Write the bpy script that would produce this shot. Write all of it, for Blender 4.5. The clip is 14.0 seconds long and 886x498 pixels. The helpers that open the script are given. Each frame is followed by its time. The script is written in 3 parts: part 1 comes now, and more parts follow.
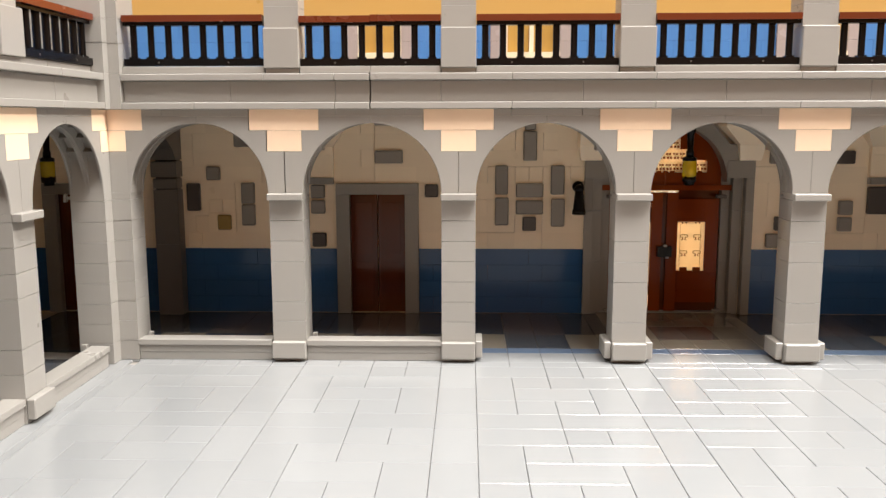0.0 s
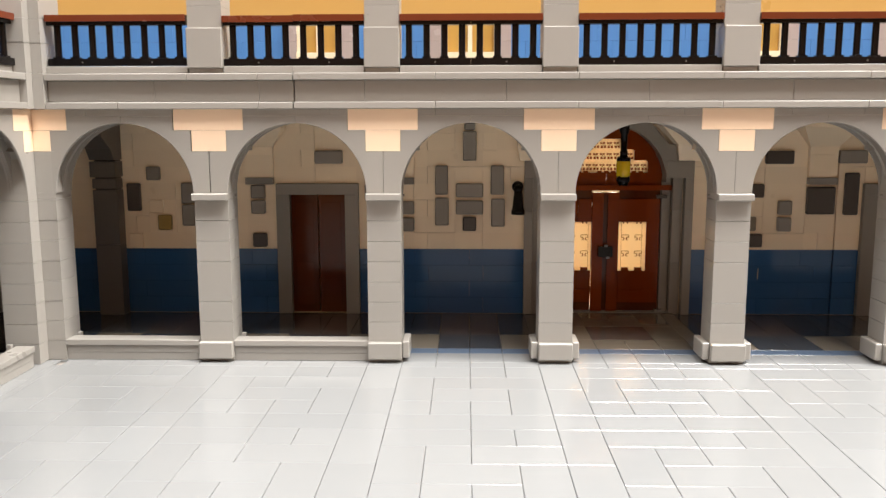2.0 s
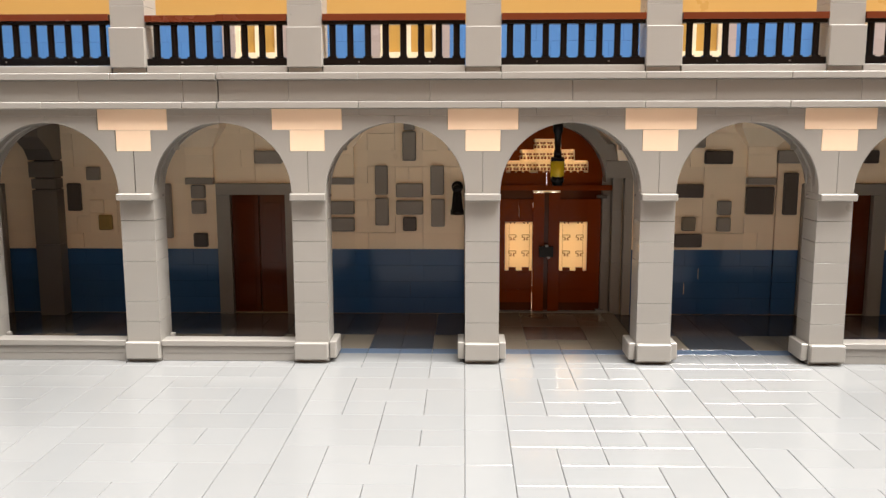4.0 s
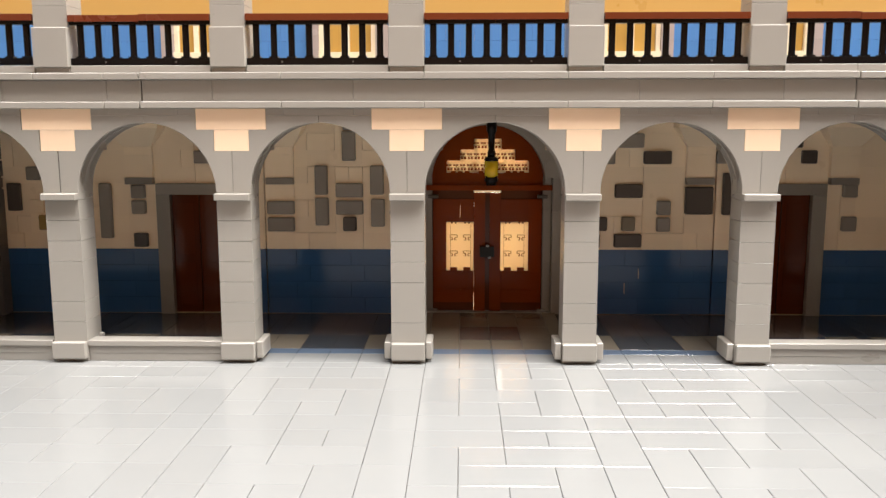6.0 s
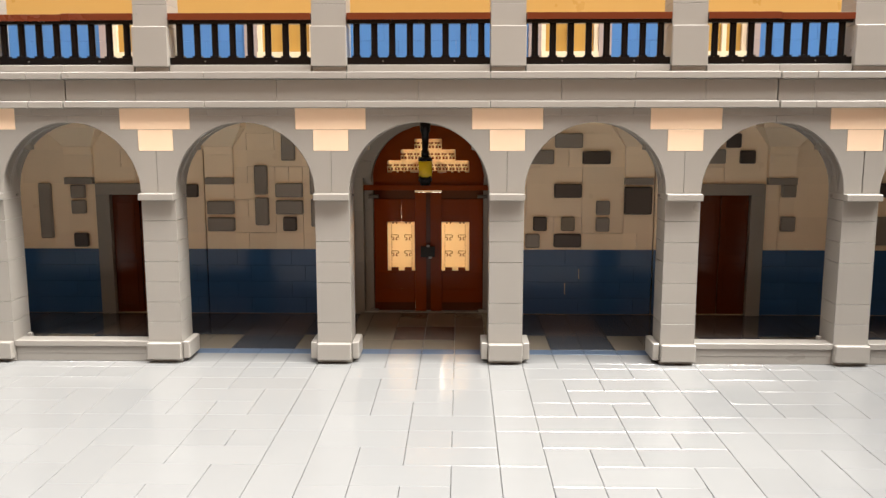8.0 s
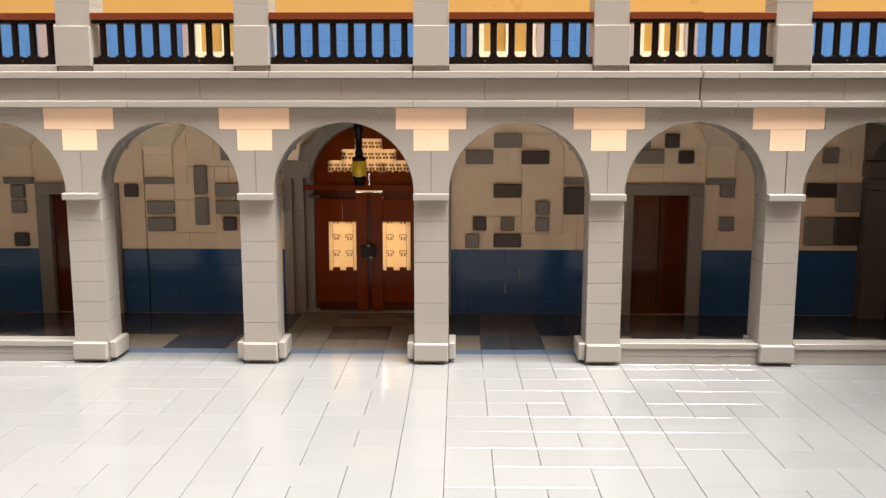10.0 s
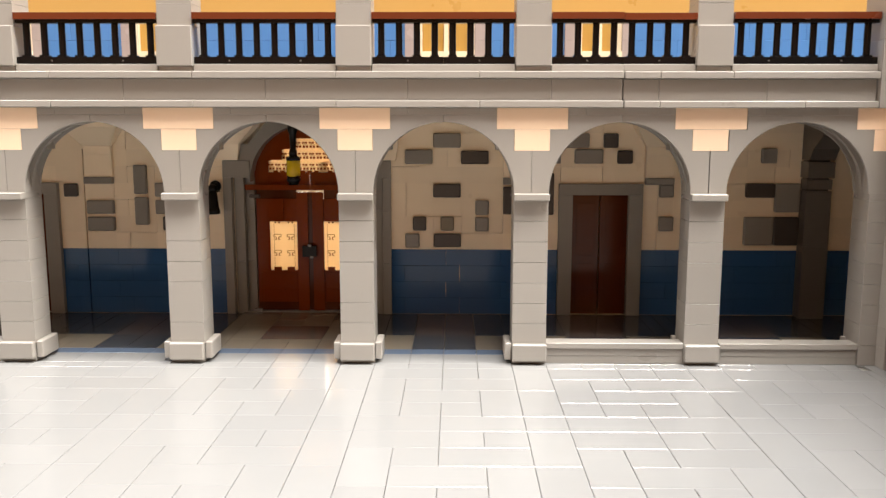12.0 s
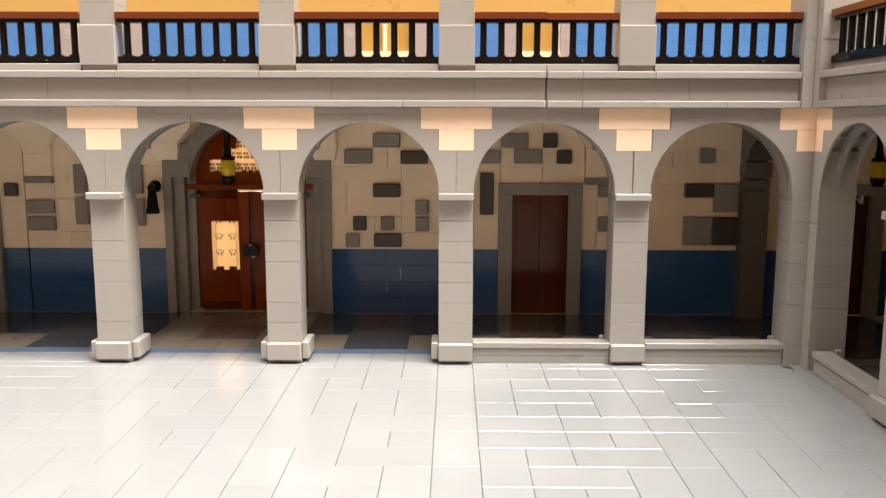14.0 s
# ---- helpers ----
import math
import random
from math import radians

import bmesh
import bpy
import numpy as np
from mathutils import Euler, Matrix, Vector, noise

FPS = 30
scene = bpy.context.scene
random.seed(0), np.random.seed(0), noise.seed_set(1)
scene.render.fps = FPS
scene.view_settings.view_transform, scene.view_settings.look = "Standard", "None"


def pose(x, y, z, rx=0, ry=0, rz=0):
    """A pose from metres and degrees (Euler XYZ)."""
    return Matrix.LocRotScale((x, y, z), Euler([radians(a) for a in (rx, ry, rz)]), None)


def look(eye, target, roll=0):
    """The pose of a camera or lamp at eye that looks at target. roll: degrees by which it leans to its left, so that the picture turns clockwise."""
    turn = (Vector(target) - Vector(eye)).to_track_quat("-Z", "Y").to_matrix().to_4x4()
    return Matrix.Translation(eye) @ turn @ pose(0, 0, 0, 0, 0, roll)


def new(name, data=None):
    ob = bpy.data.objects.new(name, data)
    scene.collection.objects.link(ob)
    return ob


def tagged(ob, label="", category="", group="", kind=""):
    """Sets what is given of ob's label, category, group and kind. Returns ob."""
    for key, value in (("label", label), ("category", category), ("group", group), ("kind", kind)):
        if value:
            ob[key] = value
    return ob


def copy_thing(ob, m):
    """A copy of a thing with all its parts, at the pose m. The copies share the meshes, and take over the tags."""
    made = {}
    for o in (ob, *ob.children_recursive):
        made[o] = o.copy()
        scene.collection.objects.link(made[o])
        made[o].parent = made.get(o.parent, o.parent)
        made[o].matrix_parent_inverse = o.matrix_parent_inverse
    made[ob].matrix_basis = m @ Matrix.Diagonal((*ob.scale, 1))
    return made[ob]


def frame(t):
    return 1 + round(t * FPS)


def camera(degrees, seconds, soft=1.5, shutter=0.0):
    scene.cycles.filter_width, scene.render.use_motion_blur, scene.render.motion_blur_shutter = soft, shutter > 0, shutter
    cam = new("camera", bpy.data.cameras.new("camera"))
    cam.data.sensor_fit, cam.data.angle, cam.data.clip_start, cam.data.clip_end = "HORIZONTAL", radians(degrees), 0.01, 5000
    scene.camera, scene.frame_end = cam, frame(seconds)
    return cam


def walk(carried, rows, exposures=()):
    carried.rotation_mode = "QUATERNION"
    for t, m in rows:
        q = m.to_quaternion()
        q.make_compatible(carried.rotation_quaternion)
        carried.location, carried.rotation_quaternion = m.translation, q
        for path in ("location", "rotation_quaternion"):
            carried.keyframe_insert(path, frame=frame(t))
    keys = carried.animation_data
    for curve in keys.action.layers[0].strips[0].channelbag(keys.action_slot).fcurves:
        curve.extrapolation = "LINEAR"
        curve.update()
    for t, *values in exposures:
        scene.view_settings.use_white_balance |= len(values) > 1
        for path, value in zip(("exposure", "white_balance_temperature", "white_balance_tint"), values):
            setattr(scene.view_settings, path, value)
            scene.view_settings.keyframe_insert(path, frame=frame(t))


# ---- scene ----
# A toy-brick courtyard: one stud is 8 mm, one plate 3.2 mm. x runs along the arcade, y into it, z up from the floor.
cam = camera(54.96, 14.0, soft=1.4)
ROWS = [
    (0, -0.11572, -0.39143, 0.114, 1.678, -8.707, -0.11),
    (0.5, -0.10729, -0.39111, 0.11393, 1.649, -8.7, -0.109),
    (1, -0.09886, -0.39081, 0.11386, 1.62, -8.693, -0.106),
    (1.5, -0.09045, -0.39053, 0.1138, 1.591, -8.686, -0.104),
    (2, -0.08203, -0.39025, 0.11373, 1.561, -8.68, -0.101),
    (2.5, -0.07363, -0.38999, 0.11367, 1.53, -8.674, -0.097),
    (3, -0.06522, -0.38973, 0.11361, 1.499, -8.668, -0.093),
    (3.5, -0.05682, -0.38949, 0.11355, 1.467, -8.663, -0.089),
    (4, -0.04842, -0.38927, 0.1135, 1.435, -8.657, -0.084),
    (4.5, -0.04002, -0.38905, 0.11344, 1.402, -8.652, -0.078),
    (5, -0.03163, -0.38885, 0.11339, 1.368, -8.648, -0.072),
    (5.5, -0.02323, -0.38866, 0.11334, 1.334, -8.643, -0.066),
    (6, -0.01484, -0.38848, 0.1133, 1.299, -8.639, -0.059),
    (6.5, -0.00645, -0.38831, 0.11325, 1.264, -8.635, -0.051),
    (7, 0.00194, -0.38816, 0.11321, 1.228, -8.632, -0.043),
    (7.5, 0.01032, -0.38802, 0.11317, 1.192, -8.628, -0.035),
    (8, 0.0187, -0.38789, 0.11313, 1.155, -8.625, -0.026),
    (8.5, 0.02708, -0.38777, 0.1131, 1.117, -8.622, -0.017),
    (9, 0.03545, -0.38766, 0.11306, 1.079, -8.62, -0.007),
    (9.5, 0.04382, -0.38757, 0.11303, 1.041, -8.618, 0.004),
    (10, 0.05218, -0.38749, 0.113, 1.001, -8.616, 0.015),
    (10.5, 0.06053, -0.38742, 0.11298, 0.962, -8.614, 0.026),
    (11, 0.06887, -0.38736, 0.11295, 0.921, -8.613, 0.038),
    (11.5, 0.0772, -0.38732, 0.11293, 0.88, -8.611, 0.05),
    (12, 0.08552, -0.38728, 0.11291, 0.839, -8.611, 0.063),
    (12.5, 0.09382, -0.38726, 0.11289, 0.797, -8.61, 0.076),
    (13, 0.1021, -0.38725, 0.11288, 0.754, -8.61, 0.09),
    (13.5, 0.11037, -0.38726, 0.11286, 0.711, -8.61, 0.104),
    (14, 0.11862, -0.38727, 0.11285, 0.667, -8.61, 0.119),
]


def aim(x, y, z, yaw, pitch, roll):
    a, b = radians(yaw), radians(pitch)
    return look((x, y, z), (x - math.sin(a) * math.cos(b), y + math.cos(a) * math.cos(b), z + math.sin(b)), roll)


walk(cam, [(t, aim(*row)) for t, *row in ROWS], exposures=((0, -0.06, 6620, 11), (7, -0.09, 6740, 11), (14, 0.06, 6920, 13)))

# ---- light: a bright room above the open courtyard ----
world = bpy.data.worlds.new("room_light")
scene.world = world
world.use_nodes = True
sky = world.node_tree.nodes["Background"]
# the room: darker towards the horizon, brighter overhead
n, link = world.node_tree.nodes, world.node_tree.links.new
coord, split, shade = n.new("ShaderNodeTexCoord"), n.new("ShaderNodeSeparateXYZ"), n.new("ShaderNodeValToRGB")
link(coord.outputs["Generated"], split.inputs[0])
link(split.outputs["Z"], shade.inputs["Fac"])
# a warmer, brighter glow from -x, added to lift the faces turned that way
side, warm = n.new("ShaderNodeMapRange"), n.new("ShaderNodeMix")
side.inputs["From Min"].default_value, side.inputs["From Max"].default_value = 1.0, -1.0
side.inputs["To Min"].default_value, side.inputs["To Max"].default_value = 0.0, 0.25
link(split.outputs["X"], side.inputs["Value"])
warm.data_type = "RGBA"
warm.inputs["B"].default_value = (1.0, 0.66, 0.40, 1)
link(side.outputs["Result"], warm.inputs["Factor"])
link(shade.outputs["Color"], warm.inputs["A"])
link(warm.outputs["Result"], sky.inputs["Color"])
shade.color_ramp.elements[0].position = 0.22
shade.color_ramp.elements[0].color = (1.0, 0.45, 0.12, 1)
shade.color_ramp.elements[1].color = (1.45, 1.75, 2.2, 1)
sky.inputs["Strength"].default_value = 0.52
# three lamps: the room's ceiling over the viewer and to the right, and an added warm fill to the left
for place, width, depth, watts, tone in (
    ((0.85, -0.88, 2.80), 2.1, 0.45, 228, (1.0, 0.972, 0.94)),
    ((1.80, -0.28, 1.95), 0.45, 0.4, 90, (1.0, 0.95, 0.88)),
    ((-1.10, -0.35, 2.30), 0.6, 0.5, 42, (1.0, 0.94, 0.88)),
):
    lamp = new("ceiling_light", bpy.data.lights.new("ceiling_light", "AREA"))
    lamp.data.shape, lamp.data.size, lamp.data.size_y = "RECTANGLE", width, depth
    lamp.data.energy, lamp.data.color = watts, tone
    lamp.matrix_world = look(place, (0, -0.06, 0))
hall = new("hall_light", bpy.data.lights.new("hall_light", "AREA"))
hall.data.shape, hall.data.size, hall.data.size_y = "RECTANGLE", 0.098, 0.016
hall.data.energy, hall.data.color = 0.12, (1.0, 0.93, 0.80)
hall.matrix_world = look((0, 0.192, 0.070), (0, 0.112, 0.042))
scene.view_settings.exposure = 0.0

S, P = 0.008, 0.0032

# ---- materials ----


def plastic(name, colour, rough=0.22, vary=0.06, bump=0.03, gloss=0.5):
    """Moulded plastic: a little different from piece to piece, faint flow marks and dust, fine waviness."""
    m = bpy.data.materials.new(name)
    m.use_nodes = True
    n, link = m.node_tree.nodes, m.node_tree.links.new
    b = n["Principled BSDF"]
    info, geo = n.new("ShaderNodeObjectInfo"), n.new("ShaderNodeNewGeometry")
    add = n.new("ShaderNodeMath")
    add.operation = "ADD"
    link(info.outputs["Random"], add.inputs[0])
    link(geo.outputs["Random Per Island"], add.inputs[1])
    frac = n.new("ShaderNodeMath")
    frac.operation = "FRACT"
    link(add.outputs[0], frac.inputs[0])
    cloud, grain = n.new("ShaderNodeTexNoise"), n.new("ShaderNodeTexNoise")
    cloud.inputs["Scale"].default_value, cloud.inputs["Detail"].default_value = 60, 3
    grain.inputs["Scale"].default_value, grain.inputs["Detail"].default_value = 900, 2
    for tex in (cloud, grain):
        link(geo.outputs["Position"], tex.inputs["Vector"])
    mix = n.new("ShaderNodeMath")
    mix.operation = "MULTIPLY_ADD"
    mix.inputs[1].default_value = 0.6
    link(cloud.outputs["Fac"], mix.inputs[0])
    link(frac.outputs[0], mix.inputs[2])
    ramp = n.new("ShaderNodeMapRange")
    ramp.inputs["From Max"].default_value = 1.6
    ramp.inputs["To Min"].default_value, ramp.inputs["To Max"].default_value = 1 - vary, 1 + vary
    link(mix.outputs[0], ramp.inputs["Value"])
    hsv = n.new("ShaderNodeHueSaturation")
    hsv.inputs["Color"].default_value = (*colour, 1)
    link(ramp.outputs["Result"], hsv.inputs["Value"])
    link(hsv.outputs["Color"], b.inputs["Base Color"])
    rr = n.new("ShaderNodeMapRange")
    rr.inputs["To Min"].default_value, rr.inputs["To Max"].default_value = rough * 0.75, rough * 1.3
    link(cloud.outputs["Fac"], rr.inputs["Value"])
    link(rr.outputs["Result"], b.inputs["Roughness"])
    bmp = n.new("ShaderNodeBump")
    bmp.inputs["Strength"].default_value, bmp.inputs["Distance"].default_value = bump, 0.0004
    both = n.new("ShaderNodeMath")
    both.operation = "MULTIPLY_ADD"
    both.inputs[1].default_value = 0.15
    link(grain.outputs["Fac"], both.inputs[0])
    link(cloud.outputs["Fac"], both.inputs[2])
    link(both.outputs[0], bmp.inputs["Height"])
    link(bmp.outputs["Normal"], b.inputs["Normal"])
    b.inputs["IOR"].default_value = 1.53
    b.inputs["Specular IOR Level"].default_value = gloss
    return m


GREY = plastic("light_grey_plastic", (0.300, 0.286, 0.261), 0.3, 0.05, 0.02)
FLOOR = plastic("floor_grey_plastic", (0.239, 0.248, 0.249), 0.11, 0.05, 0.03)
PEACH = plastic("peach_plastic", (0.88, 0.665, 0.475))
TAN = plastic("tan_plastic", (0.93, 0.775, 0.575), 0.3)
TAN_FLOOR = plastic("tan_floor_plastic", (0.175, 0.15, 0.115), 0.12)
STONE = plastic("dark_grey_plastic", (0.248, 0.23, 0.205), 0.35, 0.15)
STONE_DARK = plastic("black_brown_plastic", (0.058, 0.048, 0.043), 0.35, 0.15)
PILASTER = plastic("charcoal_plastic", (0.122, 0.108, 0.097), 0.35, 0.12)
OCHRE = plastic("ochre_plastic", (0.33, 0.22, 0.06), 0.35)
OLIVE = plastic("olive_grey_plastic", (0.20, 0.17, 0.12), 0.35)
SLATE_FLOOR = plastic("slate_floor_plastic", (0.048, 0.051, 0.056), 0.15)
BROWN_FLOOR = plastic("brown_floor_plastic", (0.10, 0.077, 0.065), 0.15)
STRIP_BLUE = plastic("sand_blue_plastic", (0.10, 0.14, 0.205), 0.15)
BLUE = plastic("medium_blue_plastic", (0.064, 0.184, 0.422), 0.22)
# the gallery's blue again, darkened to carry the arcade's shade
BLUE_SHADED = plastic("shaded_blue_plastic", (0.0285, 0.098, 0.245), 0.13, gloss=0.36)
WOOD = plastic("reddish_brown_plastic", (0.203, 0.031, 0.0032), 0.16, 0.12, gloss=0.16)
WOOD_DARK = plastic("dark_brown_plastic", (0.088, 0.016, 0.004), 0.12, 0.12, gloss=0.3)
RAIL = plastic("handrail_brown_plastic", (0.125, 0.025, 0.009), 0.25)
YELLOW = plastic("warm_yellow_plastic", (0.475, 0.280, 0.084), 0.3)
PINK = plastic("pale_pink_grey_plastic", (0.33, 0.275, 0.26), 0.25)
AMBER = plastic("amber_plastic", (0.40, 0.235, 0.06), 0.2)
CREAM = plastic("cream_plastic", (0.712, 0.6052, 0.445), 0.25)
BLACK = plastic("black_plastic", (0.006, 0.005, 0.005), 0.2, gloss=0.18)
METAL = plastic("pearl_grey_plastic", (0.28, 0.27, 0.26), 0.2)


def lamp_glass():
    m = bpy.data.materials.new("transparent_yellow_plastic")
    m.use_nodes = True
    b = m.node_tree.nodes["Principled BSDF"]
    b.inputs["Base Color"].default_value = (0.95, 0.72, 0.02, 1)
    b.inputs["Roughness"].default_value = 0.08
    b.inputs["Transmission Weight"].default_value = 0.55
    b.inputs["IOR"].default_value = 1.5
    return m


LAMP_YELLOW = lamp_glass()


def thin_tan():
    """Thin tan plastic that lets the light of the room behind the door glow through."""
    m = bpy.data.materials.new("thin_tan_plastic")
    m.use_nodes = True
    n, link = m.node_tree.nodes, m.node_tree.links.new
    b, out = n["Principled BSDF"], n["Material Output"]
    b.inputs["Base Color"].default_value, b.inputs["Roughness"].default_value = (0.85, 0.68, 0.44, 1), 0.3
    t, mix, tex = n.new("ShaderNodeBsdfTranslucent"), n.new("ShaderNodeMixShader"), n.new("ShaderNodeTexNoise")
    tex.inputs["Scale"].default_value = 120
    ramp = n.new("ShaderNodeValToRGB")
    ramp.color_ramp.elements[0].color, ramp.color_ramp.elements[1].color = (0.90, 0.78, 0.57, 1), (0.97, 0.88, 0.69, 1)
    link(tex.outputs["Fac"], ramp.inputs["Fac"])
    link(ramp.outputs["Color"], t.inputs["Color"])
    mix.inputs["Fac"].default_value = 0.55
    link(b.outputs[0], mix.inputs[1])
    link(t.outputs[0], mix.inputs[2])
    link(mix.outputs[0], out.inputs["Surface"])
    return m


THIN_TAN = thin_tan()

# ---- building blocks ----
MESHES = {}


def finish(name, bm, material, parent=None, label="", smooth=False):
    """Links a bmesh as one mesh object, under a thing if one is given."""
    bmesh.ops.recalc_face_normals(bm, faces=bm.faces)
    me = bpy.data.meshes.new(name)
    bm.to_mesh(me)
    bm.free()
    me.materials.append(material)
    if smooth:
        for f in me.polygons:
            f.use_smooth = True
    ob = new(name, me)
    ob.parent = parent
    if label:
        ob["label"] = label
    return ob


part = finish


def box_mesh(dx, dy, dz, material, chamfer):
    key = (round(dx, 6), round(dy, 6), round(dz, 6), material.name, chamfer)
    if key not in MESHES:
        c = min(chamfer, dx * 0.3, dy * 0.3, dz * 0.3)
        bm = bmesh.new()
        bmesh.ops.create_cube(bm, size=1, matrix=Matrix.Diagonal((dx, dy, dz, 1)))
        if c:
            bmesh.ops.bevel(bm, geom=bm.edges[:], offset=c, segments=1, affect="EDGES")
        me = bpy.data.meshes.new("piece")
        bm.to_mesh(me)
        bm.free()
        me.materials.append(material)
        MESHES[key] = me
    return MESHES[key]


def piece(name, x0, x1, y0, y1, z0, z1, material, parent=None, label="", gap=0.00005, chamfer=0.00006):
    """A bevelled block: x and y in studs, z in plates, with the hairline gap that moulded pieces keep."""
    dx, dy, dz = (x1 - x0) * S - 2 * gap, (y1 - y0) * S - 2 * gap, (z1 - z0) * P - 2 * gap
    ob = new(name, box_mesh(dx, dy, dz, material, chamfer))
    ob.parent = parent
    ob.location = ((x0 + x1) / 2 * S, (y0 + y1) / 2 * S, (z0 + z1) / 2 * P)
    if label:
        ob["label"] = label
    return ob


def empty(name, label, category, group="", kind=""):
    ob = new(name)
    ob.empty_display_size = 0.01
    return tagged(ob, label, category, group, kind)


def prism(name, outline, a0, a1, axis, material, parent=None, label="", chamfer=0.00018):
    """An outline in (studs, plates) swept along x or y (studs). axis 'x': outline in y, z; axis 'y': outline in x, z."""
    bm = bmesh.new()
    lo, hi = [], []
    for u, z in outline:
        for a, row in ((a0, lo), (a1, hi)):
            row.append(bm.verts.new((a * S, u * S, z * P) if axis == "x" else (u * S, a * S, z * P)))
    bm.faces.new(lo)
    bm.faces.new(hi[::-1])
    for i in range(len(lo)):
        j = (i + 1) % len(lo)
        bm.faces.new((lo[j], lo[i], hi[i], hi[j]))
    bmesh.ops.recalc_face_normals(bm, faces=bm.faces)
    if chamfer:
        edges = [e for e in bm.edges if len(e.link_faces) == 2 and e.calc_face_angle(0) > 0.6]
        bmesh.ops.bevel(bm, geom=edges, offset=chamfer, segments=1, affect="EDGES")
    return finish(name, bm, material, parent, label)


def lathe(name, profile, x, y, material, parent=None, label="", n=14, smooth=True):
    """A turned shape round the upright through (x, y) studs; profile in (radius in studs, plates)."""
    bm = bmesh.new()
    rings = [[bm.verts.new((x * S + r * S * math.cos(math.tau * k / n), y * S + r * S * math.sin(math.tau * k / n), z * P)) for k in range(n)] for r, z in profile]
    for a, b in zip(rings, rings[1:]):
        for k in range(n):
            bm.faces.new((a[k], a[(k + 1) % n], b[(k + 1) % n], b[k]))
    bm.faces.new(rings[0])
    bm.faces.new(rings[-1])
    ob = finish(name, bm, material, parent, label)
    if smooth:
        for f in ob.data.polygons:
            f.use_smooth = len(f.vertices) == 4
    return ob


def put(ob, m):
    ob.matrix_basis = m
    return ob


def repeat(ob, places):
    """The built thing goes to the first place, copies of it to the others."""
    put(ob, places[0])
    return [ob] + [copy_thing(ob, m) for m in places[1:]]


NORTH = Matrix.Identity(4)
WEST = pose(-35.2 * S, 0, 0, 0, 0, 90)
EAST = pose(35.12 * S, 0, 0, 0, 0, -90)


def at(x, y=0, z=0):
    return Matrix.Translation((x * S, y * S, z * P))


# where the wings' bays stand along their own run
WEST_BAYS = [-5 - 10 * k for k in range(4)]
EAST_BAYS = [5 + 10 * k for k in range(4)]
WEST_PIERS = [-10 - 10 * k for k in range(4)]
EAST_PIERS = [10 + 10 * k for k in range(4)]

# ---- ground and floors ----
# One bay's paving, repeated every ten studs both ways: eight studs of mixed tiles and a two-stud band in line with the piers.
FIELD = [
    (-4, 0, -3, -1), (0, 2, -3, -1), (2, 4, -3, -1),
    (-4, -2, -7, -3), (-2, 0, -5, -3), (0, 4, -5, -3),
    (-2, 2, -7, -5), (2, 4, -9, -5),
    (-4, -2, -9, -7), (-2, 0, -9, -7), (0, 2, -9, -7),
    (-4, 0, -11, -9), (0, 4, -11, -9),
]
BAND = [(-6, -4, -5, -1), (-6, -4, -9, -5), (-6, -4, -11, -9)]
floor = tagged(piece("floor", -50, 50, -62, 0, -2.5, -0.41, STONE), "smooth light grey tiled courtyard floor of toy bricks", "floor", kind="structure")


def tile_place(x0, x1, y0, y1, i, j):
    return x0 + 10 * i, x1 + 10 * i, y0 - 10 * j, y1 - 10 * j


near_tiles, far_tiles = [], []
for j in range(-1, 6):
    for i in range(-4, 5):
        for t in FIELD + BAND:
            x0, x1, y0, y1 = tile_place(*t, i, j)
            x0, x1 = max(x0, -34.5), min(x1, 34.5)
            y1 = min(y1, -1)
            if x1 - x0 < 0.5 or y1 - y0 < 0.5:
                continue
            (near_tiles if y0 > -19.5 else far_tiles).append((x0, x1, y0, y1))


def lift():
    return random.uniform(-0.02, 0.02), random.uniform(-0.0025, 0.0025), random.uniform(-0.0025, 0.0025)


# ---- the arcade: piers ----


def pier(side_plinths, cuts):
    ob = empty("pier", "square light grey brick pier with tile plinth and cap", "pier", "piers of the arcade")
    for z0, z1 in zip(cuts, cuts[1:]):
        piece("brick", -1, 1, 0, 2, z0, z1, GREY, ob, gap=0.0001, chamfer=0.00004)
    piece("top_plate", -1, 1, 0, 2, 24, 25, GREY, ob)
    piece("cap", -1.02, 1.02, -0.5, 0, 24, 25, GREY, ob, chamfer=0.0003)
    piece("plinth_tile", -1, 1, -0.42, 0, 0.55, 3.1, GREY, ob, chamfer=0.0004)
    for s in side_plinths:
        x0, x1 = (1, 1.42) if s > 0 else (-1.42, -1)
        piece("side_plinth_tile", x0, x1, 0, 2, 0.55, 3.1, GREY, ob, chamfer=0.0004)
    for s in (-1, 1):
        lathe("peg", [(0.07, 24.25), (0.07, 24.55)], s * 1.02, 1.5, METAL, ob, "small grey peg")
    return ob


CUTS_A = (0, 3, 6, 9, 15, 18, 21, 24)
CUTS_B = (0, 3, 6, 12, 15, 18, 24)
CUTS_C = (0, 3, 6, 9, 12, 15, 18, 21, 24)
repeat(pier((-1, 1), CUTS_B), [at(-5)])
repeat(pier((-1, 1), CUTS_A), [at(5)])
repeat(pier((1,), CUTS_C), [at(-15)])
repeat(pier((-1,), CUTS_C), [at(15)])
repeat(pier((), CUTS_A), [at(-25), at(25)] + [WEST @ at(u) for u in WEST_PIERS] + [EAST @ at(u) for u in EAST_PIERS])


